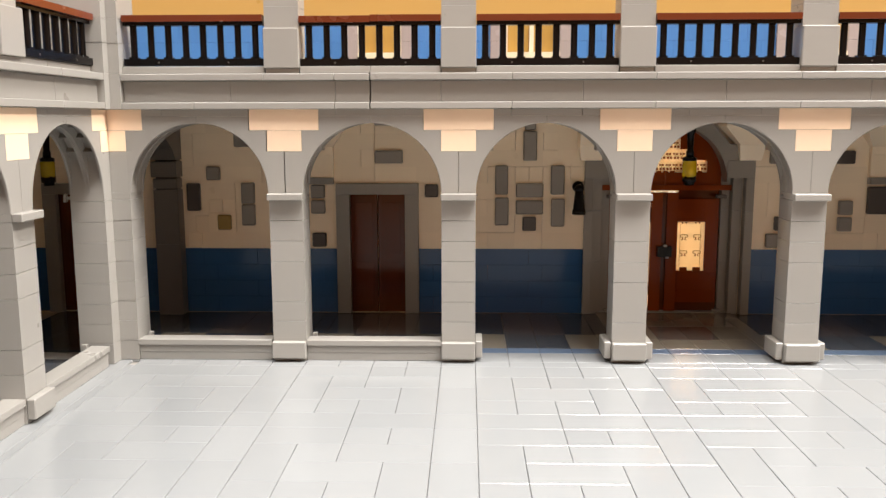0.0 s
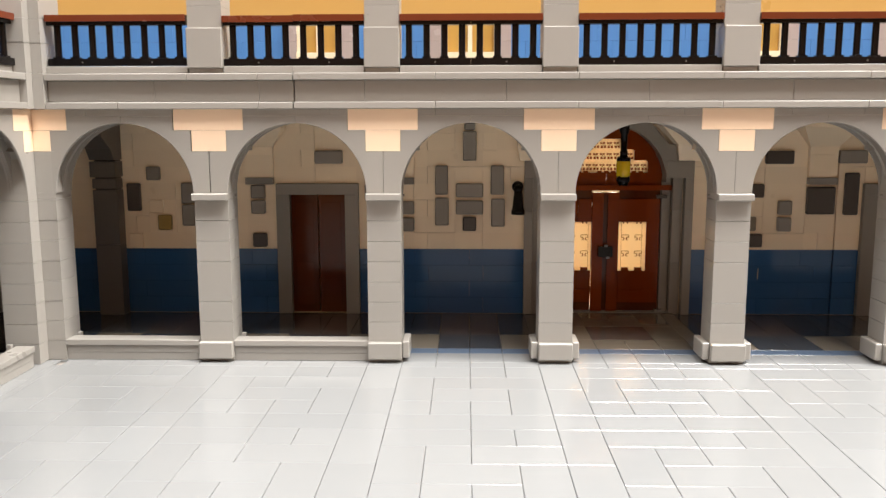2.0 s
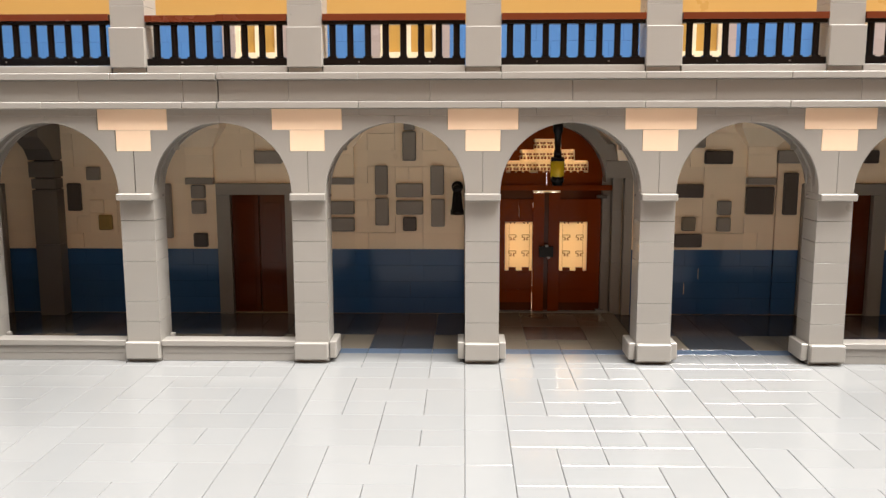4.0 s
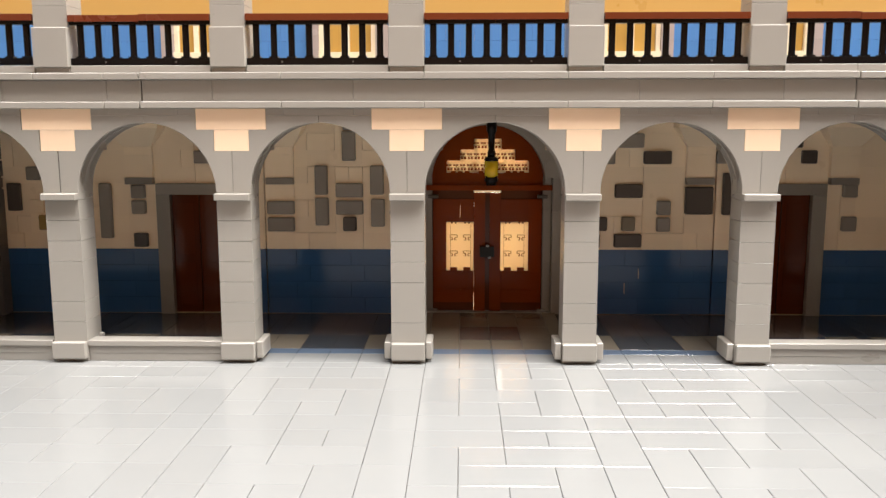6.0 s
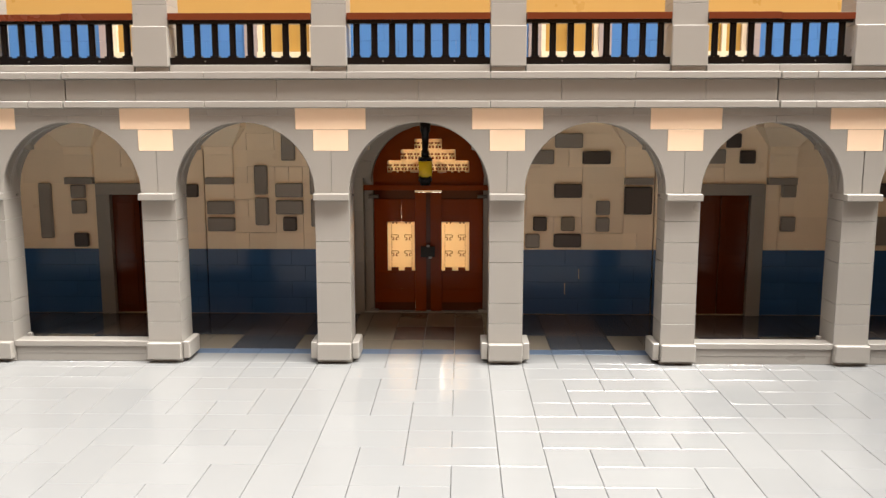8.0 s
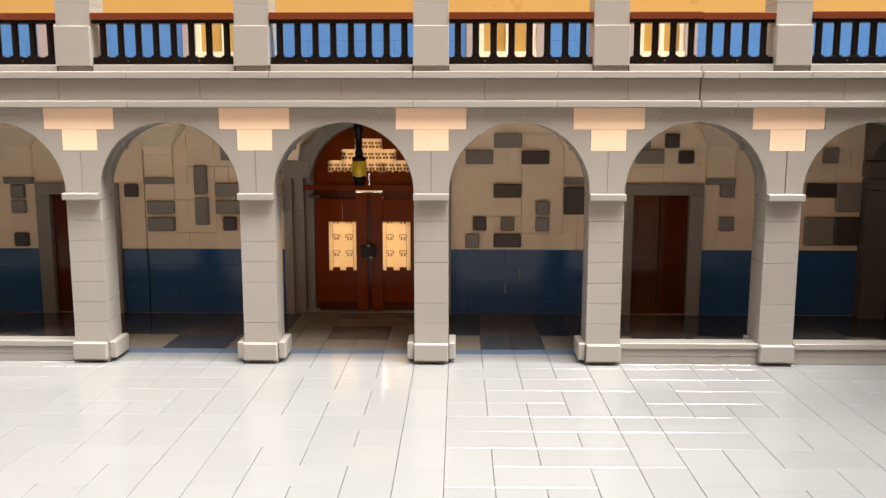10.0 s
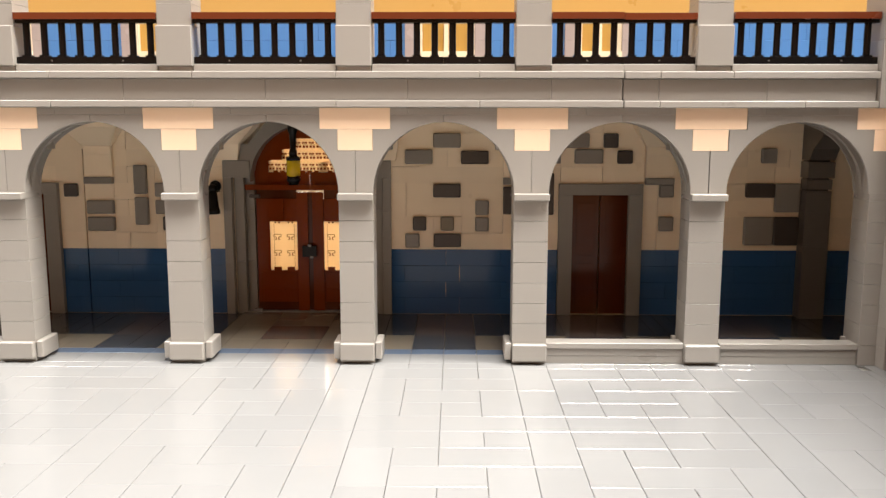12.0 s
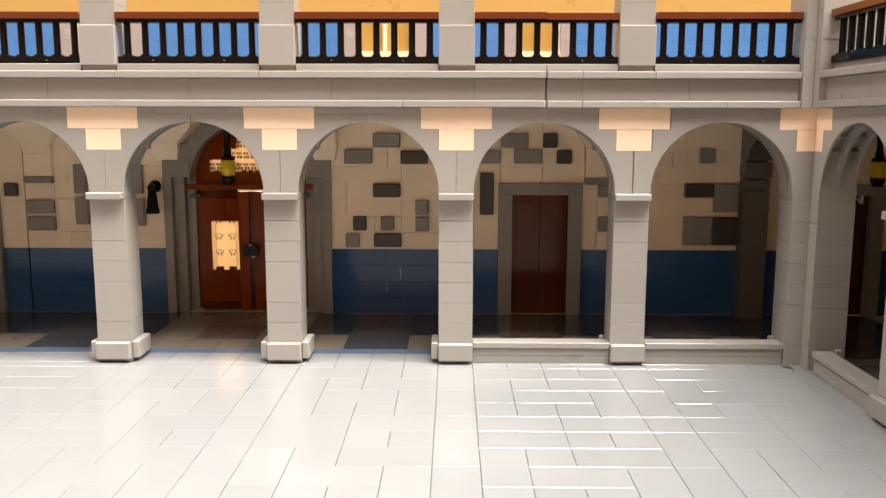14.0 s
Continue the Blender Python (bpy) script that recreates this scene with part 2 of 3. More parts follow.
def corner_pier(s):
    """The inner corner, an L in plan, its courses toothed like quoins. s: -1 west, 1 east."""
    ob = empty("corner_pier", "L-shaped light grey brick pier in the inner corner", "pier", "piers of the arcade")

    def block(name, a, b, y0, y1, z0, z1, mat=GREY, label=""):
        x0, x1 = sorted((s * a, s * b))
        piece(name, x0, x1, y0, y1, z0, z1, mat, ob, label, gap=0.00006, chamfer=0.00004)

    out = 35.2 if s < 0 else 35.12
    for k in range(8):
        z0, z1 = 3 * k, 3 * k + 3
        if k % 2:
            block("brick", 34.1, out, 0, 2, z0, z1)
            block("brick", out, 37.2, -1, 2, z0, z1)
        else:
            block("brick", 34.1, 37.2, 0.012, 2, z0, z1)
            block("brick", out, 37.2, -1, 0.012, z0, z1)
    block("plate", 34.1, out, 0, 2, 24, 25.02)
    block("tall_brick", out - 1, out, 0, 2, 25.02, 31)
    block("tall_brick", out, 37.2, -1, 2, 24, 31)
    block("peach_brick", out - 1, out, 0, 1, 31, 34, PEACH, "peach brick")
    block("peach_brick", out, 36.2, -1, 1, 31, 34, PEACH, "peach brick")
    block("peach_brick", out - 2, out, 0, 1, 34, 37, PEACH, "peach brick")
    block("peach_brick", out, 36.2, -2, 1, 34, 37, PEACH, "peach brick")
    block("tall_brick", out - 1, 37.2, 1, 2, 31, 37)
    block("filler_brick", 33.9, out - 0.9, 0.03, 1, 31, 34)
    block("filler_brick", 32.9, out - 1.9, 0.03, 1, 34, 37)
    block("peg", 33.93, 34.05, 1.4, 1.55, 24.25, 24.55, METAL, "small grey peg")
    block("clip_stem", 37.2, 37.55, -0.75, -0.55, 24.2, 24.6, GREY, "small light grey clip")
    block("clip_end", 37.55, 37.7, -0.8, -0.5, 23.8, 25.0, GREY, "small light grey clip")
    # above the arches the post runs on, a little proud
    for z0, z1, w in ((37, 42, 0), (42, 46.2, 0.02), (46.2, 49.5, 0), (49.5, 53, 0.02), (53, 58, 0)):
        block("brick", out - 1.05, out - 0.42, -0.42 + w, 2, z0, z1)
        block("brick", out - 0.42, 37.2, -1.05 + w, 2, z0, z1)
    return ob


corner_pier(-1), corner_pier(1)

# ---- the arcade: arches ----


def arch_half(name, s, y0, parent):
    """Half of a round arch, one stud deep: flat faces, a hollow channel in the soffit between two rims."""
    n, r, z_c = 20, 4.0, 25.0
    k = S / P
    bm = bmesh.new()
    g = 0.012
    angles = [math.pi / 2 * i / n for i in range(n + 1)]
    outer = [(5 - g, 25 + g), (5 - g, 31 - g), (4 - g, 31 - g), (4 - g, 34 - g), (3 - g, 34 - g), (3 - g, 36 - g), (g, 36 - g)]

    def ring(rad):
        return [(max(rad * math.cos(a), g), z_c + rad * math.sin(a) * k) for a in angles]

    def hollow():
        out = []
        for a in angles:
            e = min(1.0, a / 0.75)
            rad = r + (0.3 + 0.45 * math.cos(a)) * e * e * (3 - 2 * e) + 0.002
            out.append((max(rad * math.cos(a), g), z_c + rad * math.sin(a) * k))
        return out

    def vert(u, y, z):
        return bm.verts.new((s * u * S, y * S, z * P))

    def face_row(pts, y):
        return [vert(u, y, z) for u, z in pts]

    rims = []
    for y in (y0 + 0.01, y0 + 0.99):
        inner, out = face_row(ring(r), y), face_row(outer, y)
        bm.faces.new(inner[::-1] + out)
        rims.append((inner, out))
    (fi, fo), (bi, bo) = rims
    for a, b in zip(range(len(fo)), range(1, len(fo))):
        bm.faces.new((fo[a], fo[b], bo[b], bo[a]))
    bm.faces.new((fi[0], fo[0], bo[0], bi[0]))
    bm.faces.new((fi[-1], fo[-1], bo[-1], bi[-1]))
    fr, br = face_row(ring(r), y0 + 0.16), face_row(ring(r), y0 + 0.84)
    fd, bd = face_row(hollow(), y0 + 0.16), face_row(hollow(), y0 + 0.84)
    for i in range(n):
        strips = [(fi, fr), (br, bi)] + [(fr, fd), (fd, bd), (bd, br)]
        for p, q in strips:
            bm.faces.new((p[i], p[i + 1], q[i + 1], q[i]))
    bmesh.ops.recalc_face_normals(bm, faces=bm.faces)
    edges = [e for e in bm.edges if {e.verts[0], e.verts[1]} <= set(fi)]
    bmesh.ops.bevel(bm, geom=edges, offset=0.00025, segments=1, affect="EDGES")
    return finish(name, bm, GREY, parent)


def arch():
    ob = empty("arch", "round light grey arch of moulded bricks with hollow soffit", "arch", "arches of the arcade")
    for y0 in (0, 1):
        for s in (-1, 1):
            arch_half("arch_half", s, y0, ob)
            for angle in (0.6, 0.85, 1.1):
                bm = bmesh.new()
                m = Matrix.Translation((s * 4.46 * math.cos(angle) * S, (y0 + 0.5) * S, 25 * P + 4.46 * math.sin(angle) * S)) @ Matrix.Rotation(-s * angle, 4, "Y")
                bmesh.ops.create_cube(bm, size=1, matrix=m @ Matrix.Diagonal((0.36 * S, 0.68 * S, 0.09 * S, 1)))
                part("soffit_rib", bm, GREY, ob)
    for a, b in ((-3, -2), (-2, 2), (2, 3)):
        piece("plate", a, b, 0, 1, 36, 37, GREY, ob)
    piece("back_brick", -5, 5, 1, 2, 36, 37, GREY, ob)
    return ob


repeat(arch(), [at(-30.04)] + [at(x) for x in range(-20, 21, 10)] + [at(30.03)] + [WEST @ at(u) for u in WEST_BAYS] + [EAST @ at(u) for u in EAST_BAYS])


def peach_corbel():
    ob = empty("peach_bricks", "stepped pair of peach bricks above the pier", "brick", "peach bricks above the piers")
    piece("brick", -1, 1, 0, 1, 31, 34, PEACH, ob)
    piece("brick", -2, 2, 0, 1, 34, 37, PEACH, ob)
    piece("backing_brick", -2, 2, 1, 2, 31, 36, GREY, ob)
    return ob


repeat(peach_corbel(), [at(x) for x in range(-25, 26, 10)] + [WEST @ at(u) for u in WEST_PIERS] + [EAST @ at(u) for u in EAST_PIERS])

# ---- cornices, frieze and gallery edge of the three sides ----


def edge_run(name, label, cuts, y0, y1, z0, z1, m, drop=20.0, chamfer=0.0003):
    """A run of flat bricks end to end; those past the module seams sit a hair lower."""
    ob = empty(name, label, "moulding", kind="structure")
    for a, b in zip(cuts, cuts[1:]):
        low = 0.04 if max(abs(a), abs(b)) > drop else 0.0
        g0 = 0.03 if abs(a) == 20 else 0
        g1 = 0.03 if abs(b) == 20 else 0
        piece("brick", a + g0, b - g1, y0 + 0.3 * low, y1, z0 - low, z1 - low, GREY, ob, chamfer=chamfer)
    ob.matrix_basis = m
    return ob


LOWER = [-34.15, -30, -22, -20, -12, -4, 4, 12, 20, 22, 30, 34.05]
FRIEZE = [-34.15, -28, -22, -20, -16, -8, 0, 8, 16, 20, 22, 28, 34.05]
EDGE = [-34.15]
for c in (-25, -15, -5, 5, 15, 25):
    EDGE += [c - 1, c + 1]
EDGE += [34.05]
UPPER = [-34.15, -26, -22, -20, -12, -4, 4, 12, 20, 22, 26, 34.05]
SIDE_W = [-46, -38, -30, -22, -14, -6, -1.05]
for name, label, cuts, y0, z0, z1, ch in (
    ("cornice_lower", "light grey tile moulding above the arches", LOWER, -0.42, 37, 38, 0.0003),
    ("frieze", "smooth light grey frieze of long bricks", FRIEZE, 0, 38, 41, 0.0002),
    ("cornice_upper", "light grey tile moulding under the gallery", UPPER, -0.42, 41, 42, 0.0003),
    ("gallery_edge", "light grey plate under the balustrade", None, 0.0, 42, 43, 0.0002),
):
    if cuts is None:
        edge = empty(name, label, "moulding", kind="structure")
        for a, b in list(zip(EDGE, EDGE[1:]))[::2]:
            for c, d in ((a, b),) if abs(a + b) < 30 or abs(a + b) > 50 else ((a, (a + b) / 2), ((a + b) / 2, b)):
                piece("plate", c, d, y0, 2, z0, z1, GREY, edge, chamfer=ch)
    else:
        edge_run(name, label, cuts, y0, 2, z0, z1, NORTH, chamfer=ch)
    for m, cut in ((WEST, SIDE_W), (EAST, [-c for c in SIDE_W[::-1]])):
        if cuts is None:
            y0 = 0.3
        edge_run(name, label, cut, y0, 2, z0, z1, m, drop=99, chamfer=ch)

# ---- balustrades and gallery posts ----


def baluster_profile():
    return [(0.19, 44.2), (0.19, 44.45), (0.188, 44.7), (0.188, 48.4), (0.19, 48.65)]


def balustrade(seam):
    ob = empty("balustrade", "black spindled balustrade with a red-brown handrail", "balustrade", "balustrades of the gallery")
    for s in (-1, 1):
        a, b = sorted((0, 4 * s))
        piece("base_rail", a, b, 0.15, 0.85, 43, 44.02, BLACK, ob)
        piece("top_rail", a, b, 0.2, 0.8, 48.6, 49.1, BLACK, ob)
        if seam:
            low = 0.12 if seam == s else 0
            piece("handrail", a, b, 0.0, 1.0, 49.1 - low, 50.05 - low, RAIL, ob, "red-brown handrail tile")
    if not seam:
        piece("handrail", -4, 4, 0.0, 1.0, 49.1, 50.05, RAIL, ob, "red-brown handrail tile")
    first = lathe("baluster", baluster_profile(), 0, 0, BLACK, ob, n=12)
    for k in range(8):
        b = new("baluster", first.data) if k else first
        b.parent, b.location = ob, ((-3.5 + k) * S, 0.5 * S, 0)
        piece("baluster_foot", -0.25, 0.25, -0.25, 0.25, 44.02, 44.28, BLACK, b)
    for k in range(2):
        piece("rail_pin", -2.05 + 4 * k, -1.95 + 4 * k, 0.12, 0.3, 43.35, 43.6, STONE_DARK, ob)
    return ob


repeat(balustrade(0), [at(x) for x in (-10, 0, 10)] + [at(-30.08, 0, 0.1), at(30.05)] + [WEST @ at(u) for u in WEST_BAYS] + [EAST @ at(u) for u in EAST_BAYS])
repeat(balustrade(-1), [at(-20)])
repeat(balustrade(1), [at(20)])


def gallery_post():
    ob = empty("gallery_post", "light grey brick post on a wider pedestal block", "post", "posts of the gallery")
    piece("foot", -0.95, 0.95, 0.05, 2, 42, 42.72, GREY, ob)
    piece("pedestal", -1, 1, -0.2, 1.1, 42.72, 48.25, GREY, ob, chamfer=0.0003)
    for k in range(5):
        piece("brick", -0.98, 0.98, 0.1, 2, 48.25 + 3 * k, 51.25 + 3 * k, GREY, ob)
    piece("rear_brick", -0.98, 0.98, 1.1, 2, 43, 48.25, GREY, ob)
    return ob


repeat(gallery_post(), [at(x) for x in range(-25, 26, 10)] + [WEST @ at(u) for u in WEST_PIERS] + [EAST @ at(u) for u in EAST_PIERS])

# ---- parapets in the outer arches ----


def parapet(s, end=4.0):
    ob = empty("parapet", "low light grey parapet of long bricks with a tile coping", "parapet", "parapets under the arches")
    x0, x1 = sorted((-4 * s, end * s))
    piece("long_brick", x0, x1, 0.14, 1.1, 0, 1.15, GREY, ob)
    piece("long_brick", x0, x1, 0.12, 1.1, 1.15, 2.18, GREY, ob)
    piece("core", x0 + 0.1, x1 - 0.1, 0.3, 1.0, 0, 2.3, STONE, ob)
    piece("coping", x0, x1, 0.0, 1.1, 2.26, 3.14, GREY, ob, chamfer=0.00016)
    piece("end_stop", *sorted((s * (end - 0.4), s * (end - 0.15))), 1.2, 1.5, 0, 3.5, GREY, ob)
    return ob


# in the wings the first parapet stops short of the corner
repeat(parapet(1), [at(20), at(30.08)] + [WEST @ at(u) for u in WEST_BAYS[1:]])
repeat(parapet(-1), [at(-30.1), at(-20)] + [EAST @ at(u) for u in EAST_BAYS[1:]])
put(parapet(1, 3.5), WEST @ at(WEST_BAYS[0]))
put(parapet(-1, 3.5), EAST @ at(EAST_BAYS[0]))

# ---- gallery: slab, back wall, windows ----
tagged(piece("arcade_ceiling", -50, 50, 2.0, 14.6, 37, 41.5, TAN), "plain tan ceiling over the arcade", "ceiling", kind="structure")
tagged(piece("arcade_ceiling", -50, -37.0, -50, 2.0, 37, 41.5, TAN), "plain tan ceiling over the side arcade", "ceiling", kind="structure")
tagged(piece("arcade_ceiling", 37.0, 50, -50, 2.0, 37, 41.5, TAN), "plain tan ceiling over the side arcade", "ceiling", kind="structure")
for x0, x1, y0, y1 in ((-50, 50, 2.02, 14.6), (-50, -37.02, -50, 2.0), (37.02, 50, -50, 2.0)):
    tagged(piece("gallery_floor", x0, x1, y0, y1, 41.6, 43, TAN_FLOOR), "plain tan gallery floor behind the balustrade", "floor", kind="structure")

for s in (-1, 1):
    tagged(piece("gallery_cross_wall", *sorted((s * 37.2, s * 49)), 2.0, 2.9, 43, 58, GREY), "light grey brick wall across the gallery corner", "wall", kind="structure")

gallery_wall = tagged(piece("gallery_wall", -50, 50, 13.3, 14.3, 43, 70, YELLOW), "warm yellow gallery wall above a blue wainscot", "wall", kind="structure")


def kid(*a, parent, **k):
    """A piece under a parent that already has a place of its own."""
    ob = piece(*a, parent=parent, **k)
    ob.location = ob.location - parent.location
    return ob


OPENINGS = [(-22.3, -19.2), (-12, -8), (8, 12), (19.2, 22.3)]
solid, edge = [], -49.0
for a, b in OPENINGS:
    solid.append((edge, a - 0.9))
    edge = b + 0.9
solid.append((edge, 49.0))
for a, b in solid:
    n = max(1, round((b - a) / 2))
    for z0, z1, off in ((43, 46, 0), (46, 49.1, 0.5), (49.1, 52, 0)):
        cuts = [a] + [a + (b - a) * (k + off) / n for k in range(0 if off else 1, n)] + [b]
        for c, d in zip(cuts, cuts[1:]):
            kid("brick", c, d, 12.9, 13.28, z0, z1, BLUE, parent=gallery_wall, label="blue brick", gap=0.00004, chamfer=0.0001)


def window(a, b):
    ob = empty("window", "cream-framed gallery window with amber panes between pale pilasters", "window", "windows of the gallery")
    w = b - a
    for x0 in (-w / 2 - 0.9, w / 2):
        for z0, z1 in ((43, 49.1), (49.1, 52)):
            piece("pilaster_brick", x0, x0 + 0.9, 12.75, 13.28, z0, z1, PINK, ob, "pale pinkish brick")
    for x0, x1 in ((-w / 2, -w / 2 + 0.32), (-0.16, 0.16), (w / 2 - 0.32, w / 2)):
        piece("frame_stile", x0, x1, 12.9, 13.28, 47.2, 52, CREAM, ob)
    piece("window_sill", -w / 2, w / 2, 12.6, 13.28, 46.2, 47.2, CREAM, ob)
    piece("apron", -w / 2, w / 2, 12.9, 13.28, 43, 46.2, CREAM, ob)
    for s in (-1, 1):
        x0, x1 = sorted((0.17 * s, (w / 2 - 0.33) * s))
        piece("pane", x0, x1, 13.15, 13.28, 47.2, 52, AMBER, ob, "amber pane")
    ob.matrix_basis = at((a + b) / 2)
    return ob


for a, b in OPENINGS:
    window(a, b)
for m in (WEST, EAST):
    w = tagged(piece("gallery_wall", -26, 26, 13.3, 14.3, 43, 60, YELLOW), "warm yellow side gallery wall", "wall", kind="structure")
    base = w.location.copy()
    put(w, m @ Matrix.Translation(base) @ at(-24 if m is WEST else 24))
    for z0, z1 in ((43, 46), (46, 49.1), (49.1, 52)):
        for k in range(-6, 6):
            kb = piece("brick", 4 * k, 4 * k + 4, 12.9, 13.28, z0, z1, BLUE, w, "blue brick")
            kb.location = kb.location - base

# ---- the arcade's back wall ----
arcade_wall = tagged(piece("wall_north", -48, 48, 13.3, 14.6, 0, 37, TAN), "tan brick arcade wall over a blue brick wainscot", "wall", kind="structure")
# the great door's opening is cut through it
cutter = piece("cutter", -5.4, 5.4, 12, 16, -3, 36.9, TAN)
mod = arcade_wall.modifiers.new("opening", "BOOLEAN")
mod.object, mod.solver = cutter, "EXACT"
bpy.context.view_layer.update()
cut = bpy.data.meshes.new_from_object(arcade_wall.evaluated_get(bpy.context.evaluated_depsgraph_get()))
arcade_wall.modifiers.clear()
arcade_wall.data = cut
bpy.data.objects.remove(cutter)

GAPS = [(-45.7, -39.7), (-24.05, -18.05), (-6, 6), (18.1, 24.15), (39.7, 45.7)]


def free_runs(a, b, gaps):
    runs, at_x = [], a
    for g0, g1 in gaps:
        if g0 > at_x:
            runs.append((at_x, min(g0, b)))
        at_x = max(at_x, g1)
    if at_x < b:
        runs.append((at_x, b))
    return runs


# Tan courses, three plates high, on a stud grid that shifts from module to module. For each module: its ends, the grid's shift,
# the open upright joints (stud, first and last course) and the open level joints (height in plates, from, to).
TAN_MODULES = [
    ((-47, -26.25), -0.5, [(-34, 5, 6), (-34, 1, 1), (-31, 1, 3), (-29, 4, 4)], [(33, -36, -33), (18, -34, -33)]),
    ((-26.25, -16.2), -0.22, [(-22, 7, 7), (-22, 5, 5), (-21, 4, 7), (-24, 4, 6), (-26, 1, 5)], [(24, -24, -18)]),
    ((-16.2, -6), -0.05, [(-13, 6, 6), (-11, 6, 7), (-9, 6, 6), (-11, 4, 4), (-10, 4, 4), (-9, 0, 4), (-13, 4, 4), (-13, 2, 2), (-13, 0, 0), (-11, 1, 1), (-7, 4, 4), (-14, 3, 6)],
     [(33, -13, -11), (27, -13, -6), (30, -9, -8), (15, -14, -11), (21, -14, -12)]),
    ((6, 16.3), 0.12, [(10, 5, 5), (11, 4, 4), (11, 0, 2), (9, 1, 1), (14, 1, 1), (15, 0, 0), (14, 3, 6), (7, 2, 3)], [(33, 11, 14), (18, 8, 11), (15, 11, 14), (27, 6, 8)]),
    ((16.3, 26.3), 0.22, [(21, 4, 4), (24, 4, 6), (18, 4, 6), (21, 7, 7), (25, 0, 3)], [(27, 17, 21), (24, 18, 24)]),
    ((26.3, 47), 0.5, [(30, 5, 5), (31, 5, 6), (33, 4, 4), (34, 5, 5), (29, 4, 4), (29, 0, 0)], [(24, 29, 31)]),
]


def wall_brick(parent, x0, x1, z0, z1, gaps, material):
    """A flush brick of the back wall: only its open joints leave a gap. gaps: left, right, below, above."""
    g = [0.00011 if open_joint else 0.0 for open_joint in gaps]
    ax, bx, az, bz = x0 * S + g[0], x1 * S - g[1], z0 * P + g[2], z1 * P - g[3]
    ob = new("brick", box_mesh(bx - ax, 0.38 * S, bz - az, material, 0.0))
    ob.parent = parent
    ob.location = Vector(((ax + bx) / 2, 13.09 * S, (az + bz) / 2)) - parent.location
    return ob


def tan_courses(parent, gaps):
    for (m0, m1), shift, uprights, levels in TAN_MODULES:
        for r in range(8):
            z0, z1 = 12 + 3 * r, 37 if r == 7 else 15 + 3 * r
            for r0, r1 in free_runs(m0, m1, [g[:2] for g in gaps if g[2] > z0 + 0.5 and g[1] > m0 and g[0] < m1]):
                stud = sorted({u + shift for u, a, b in uprights if a <= r <= b} | {e + shift for z, u, v in levels if z in (z0, z1) for e in (u, v)})
                cuts = [r0] + [u for u in stud if r0 + 0.3 < u < r1 - 0.3] + [r1]
                for a, b in zip(cuts, cuts[1:]):
                    def upright(x):
                        return any(abs(u + shift - x) < 0.01 and p <= r <= q for u, p, q in uprights)

                    def level(z):
                        return any(h == z and u + shift < (a + b) / 2 < v + shift for h, u, v in levels)

                    wall_brick(parent, a, b, z0, z1, (upright(a), upright(b), level(z0), level(z1)), TAN)


tall = sorted([(*g, 24 if abs(g[0] + g[1]) > 1 else 36) for g in GAPS] + [(-16.25, -16.16, 30), (16.27, 16.36, 30)])
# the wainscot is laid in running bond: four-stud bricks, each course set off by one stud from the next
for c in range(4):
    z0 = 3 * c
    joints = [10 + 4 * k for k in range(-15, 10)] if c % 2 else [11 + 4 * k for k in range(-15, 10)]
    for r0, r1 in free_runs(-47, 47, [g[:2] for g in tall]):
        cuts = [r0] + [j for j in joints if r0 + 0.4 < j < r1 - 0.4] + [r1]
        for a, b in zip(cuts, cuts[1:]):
            kid("brick", a, b, 12.9, 13.28, z0, z0 + 3, BLUE_SHADED, parent=arcade_wall, label="blue brick", gap=0.00003, chamfer=0.00007)
# thin pale strips standing in for light that shows through some of the upright joints
LIGHT_SLITS = [(11, 6.6, 1.9), (10, 3.8, 2.0)]
for x, z, h in LIGHT_SLITS:
    kid("joint_shim", x - 0.016, x + 0.016, 12.892, 12.93, z, z + h, CREAM, parent=arcade_wall, label="thin pale strip standing in for light through the joint", gap=0, chamfer=0)
tan_courses(arcade_wall, tall)

# ---- stones let into the back wall ----
# x from, x to (studs), z from, z to (plates), material
G, D = STONE, STONE_DARK
FAR_WEST_STONES = [
    (-35.0, -34.0, 19.0, 24.1, D), (-33.5, -32.5, 24.6, 27.1, G), (-32.8, -31.8, 15.5, 18.3, OCHRE), (-31.0, -30.0, 20.3, 24.2, G), (-31.0, -30.0, 16.3, 20.2, G), (-28.25, -27.35, 14.0, 24.05, G), (-31.4, -29.4, 30.6, 33.2, G),
]
MID_WEST_STONES = [
    (-25.9, -24.85, 21.3, 23.8, G), (-25.9, -24.85, 18.5, 21.0, G), (-25.85, -24.8, 12.4, 15.0, D), (-21.2, -19.15, 27.6, 30.0, G), (-21.2, -19.15, 34.4, 36.5, G), (-17.6, -16.6, 21.5, 23.9, D),
]
NEAR_WEST_STONES = [
    (-16.0, -14.0, 18.4, 20.9, G), (-16.0, -14.0, 15.3, 17.9, G), (-12.5, -11.55, 22.0, 27.3, G), (-12.5, -11.5, 16.4, 21.5, G), (-10.5, -9.5, 28.1, 33.4, G), (-10.4, -9.6, 33.5, 34.9, G), (-11.0, -9.0, 21.5, 24.1, G), (-11.0, -9.0, 18.4, 21.0, G), (-10.5, -9.5, 15.4, 18.0, D), (-8.5, -7.5, 22.0, 27.3, G), (-8.45, -7.45, 16.2, 21.3, G),
]
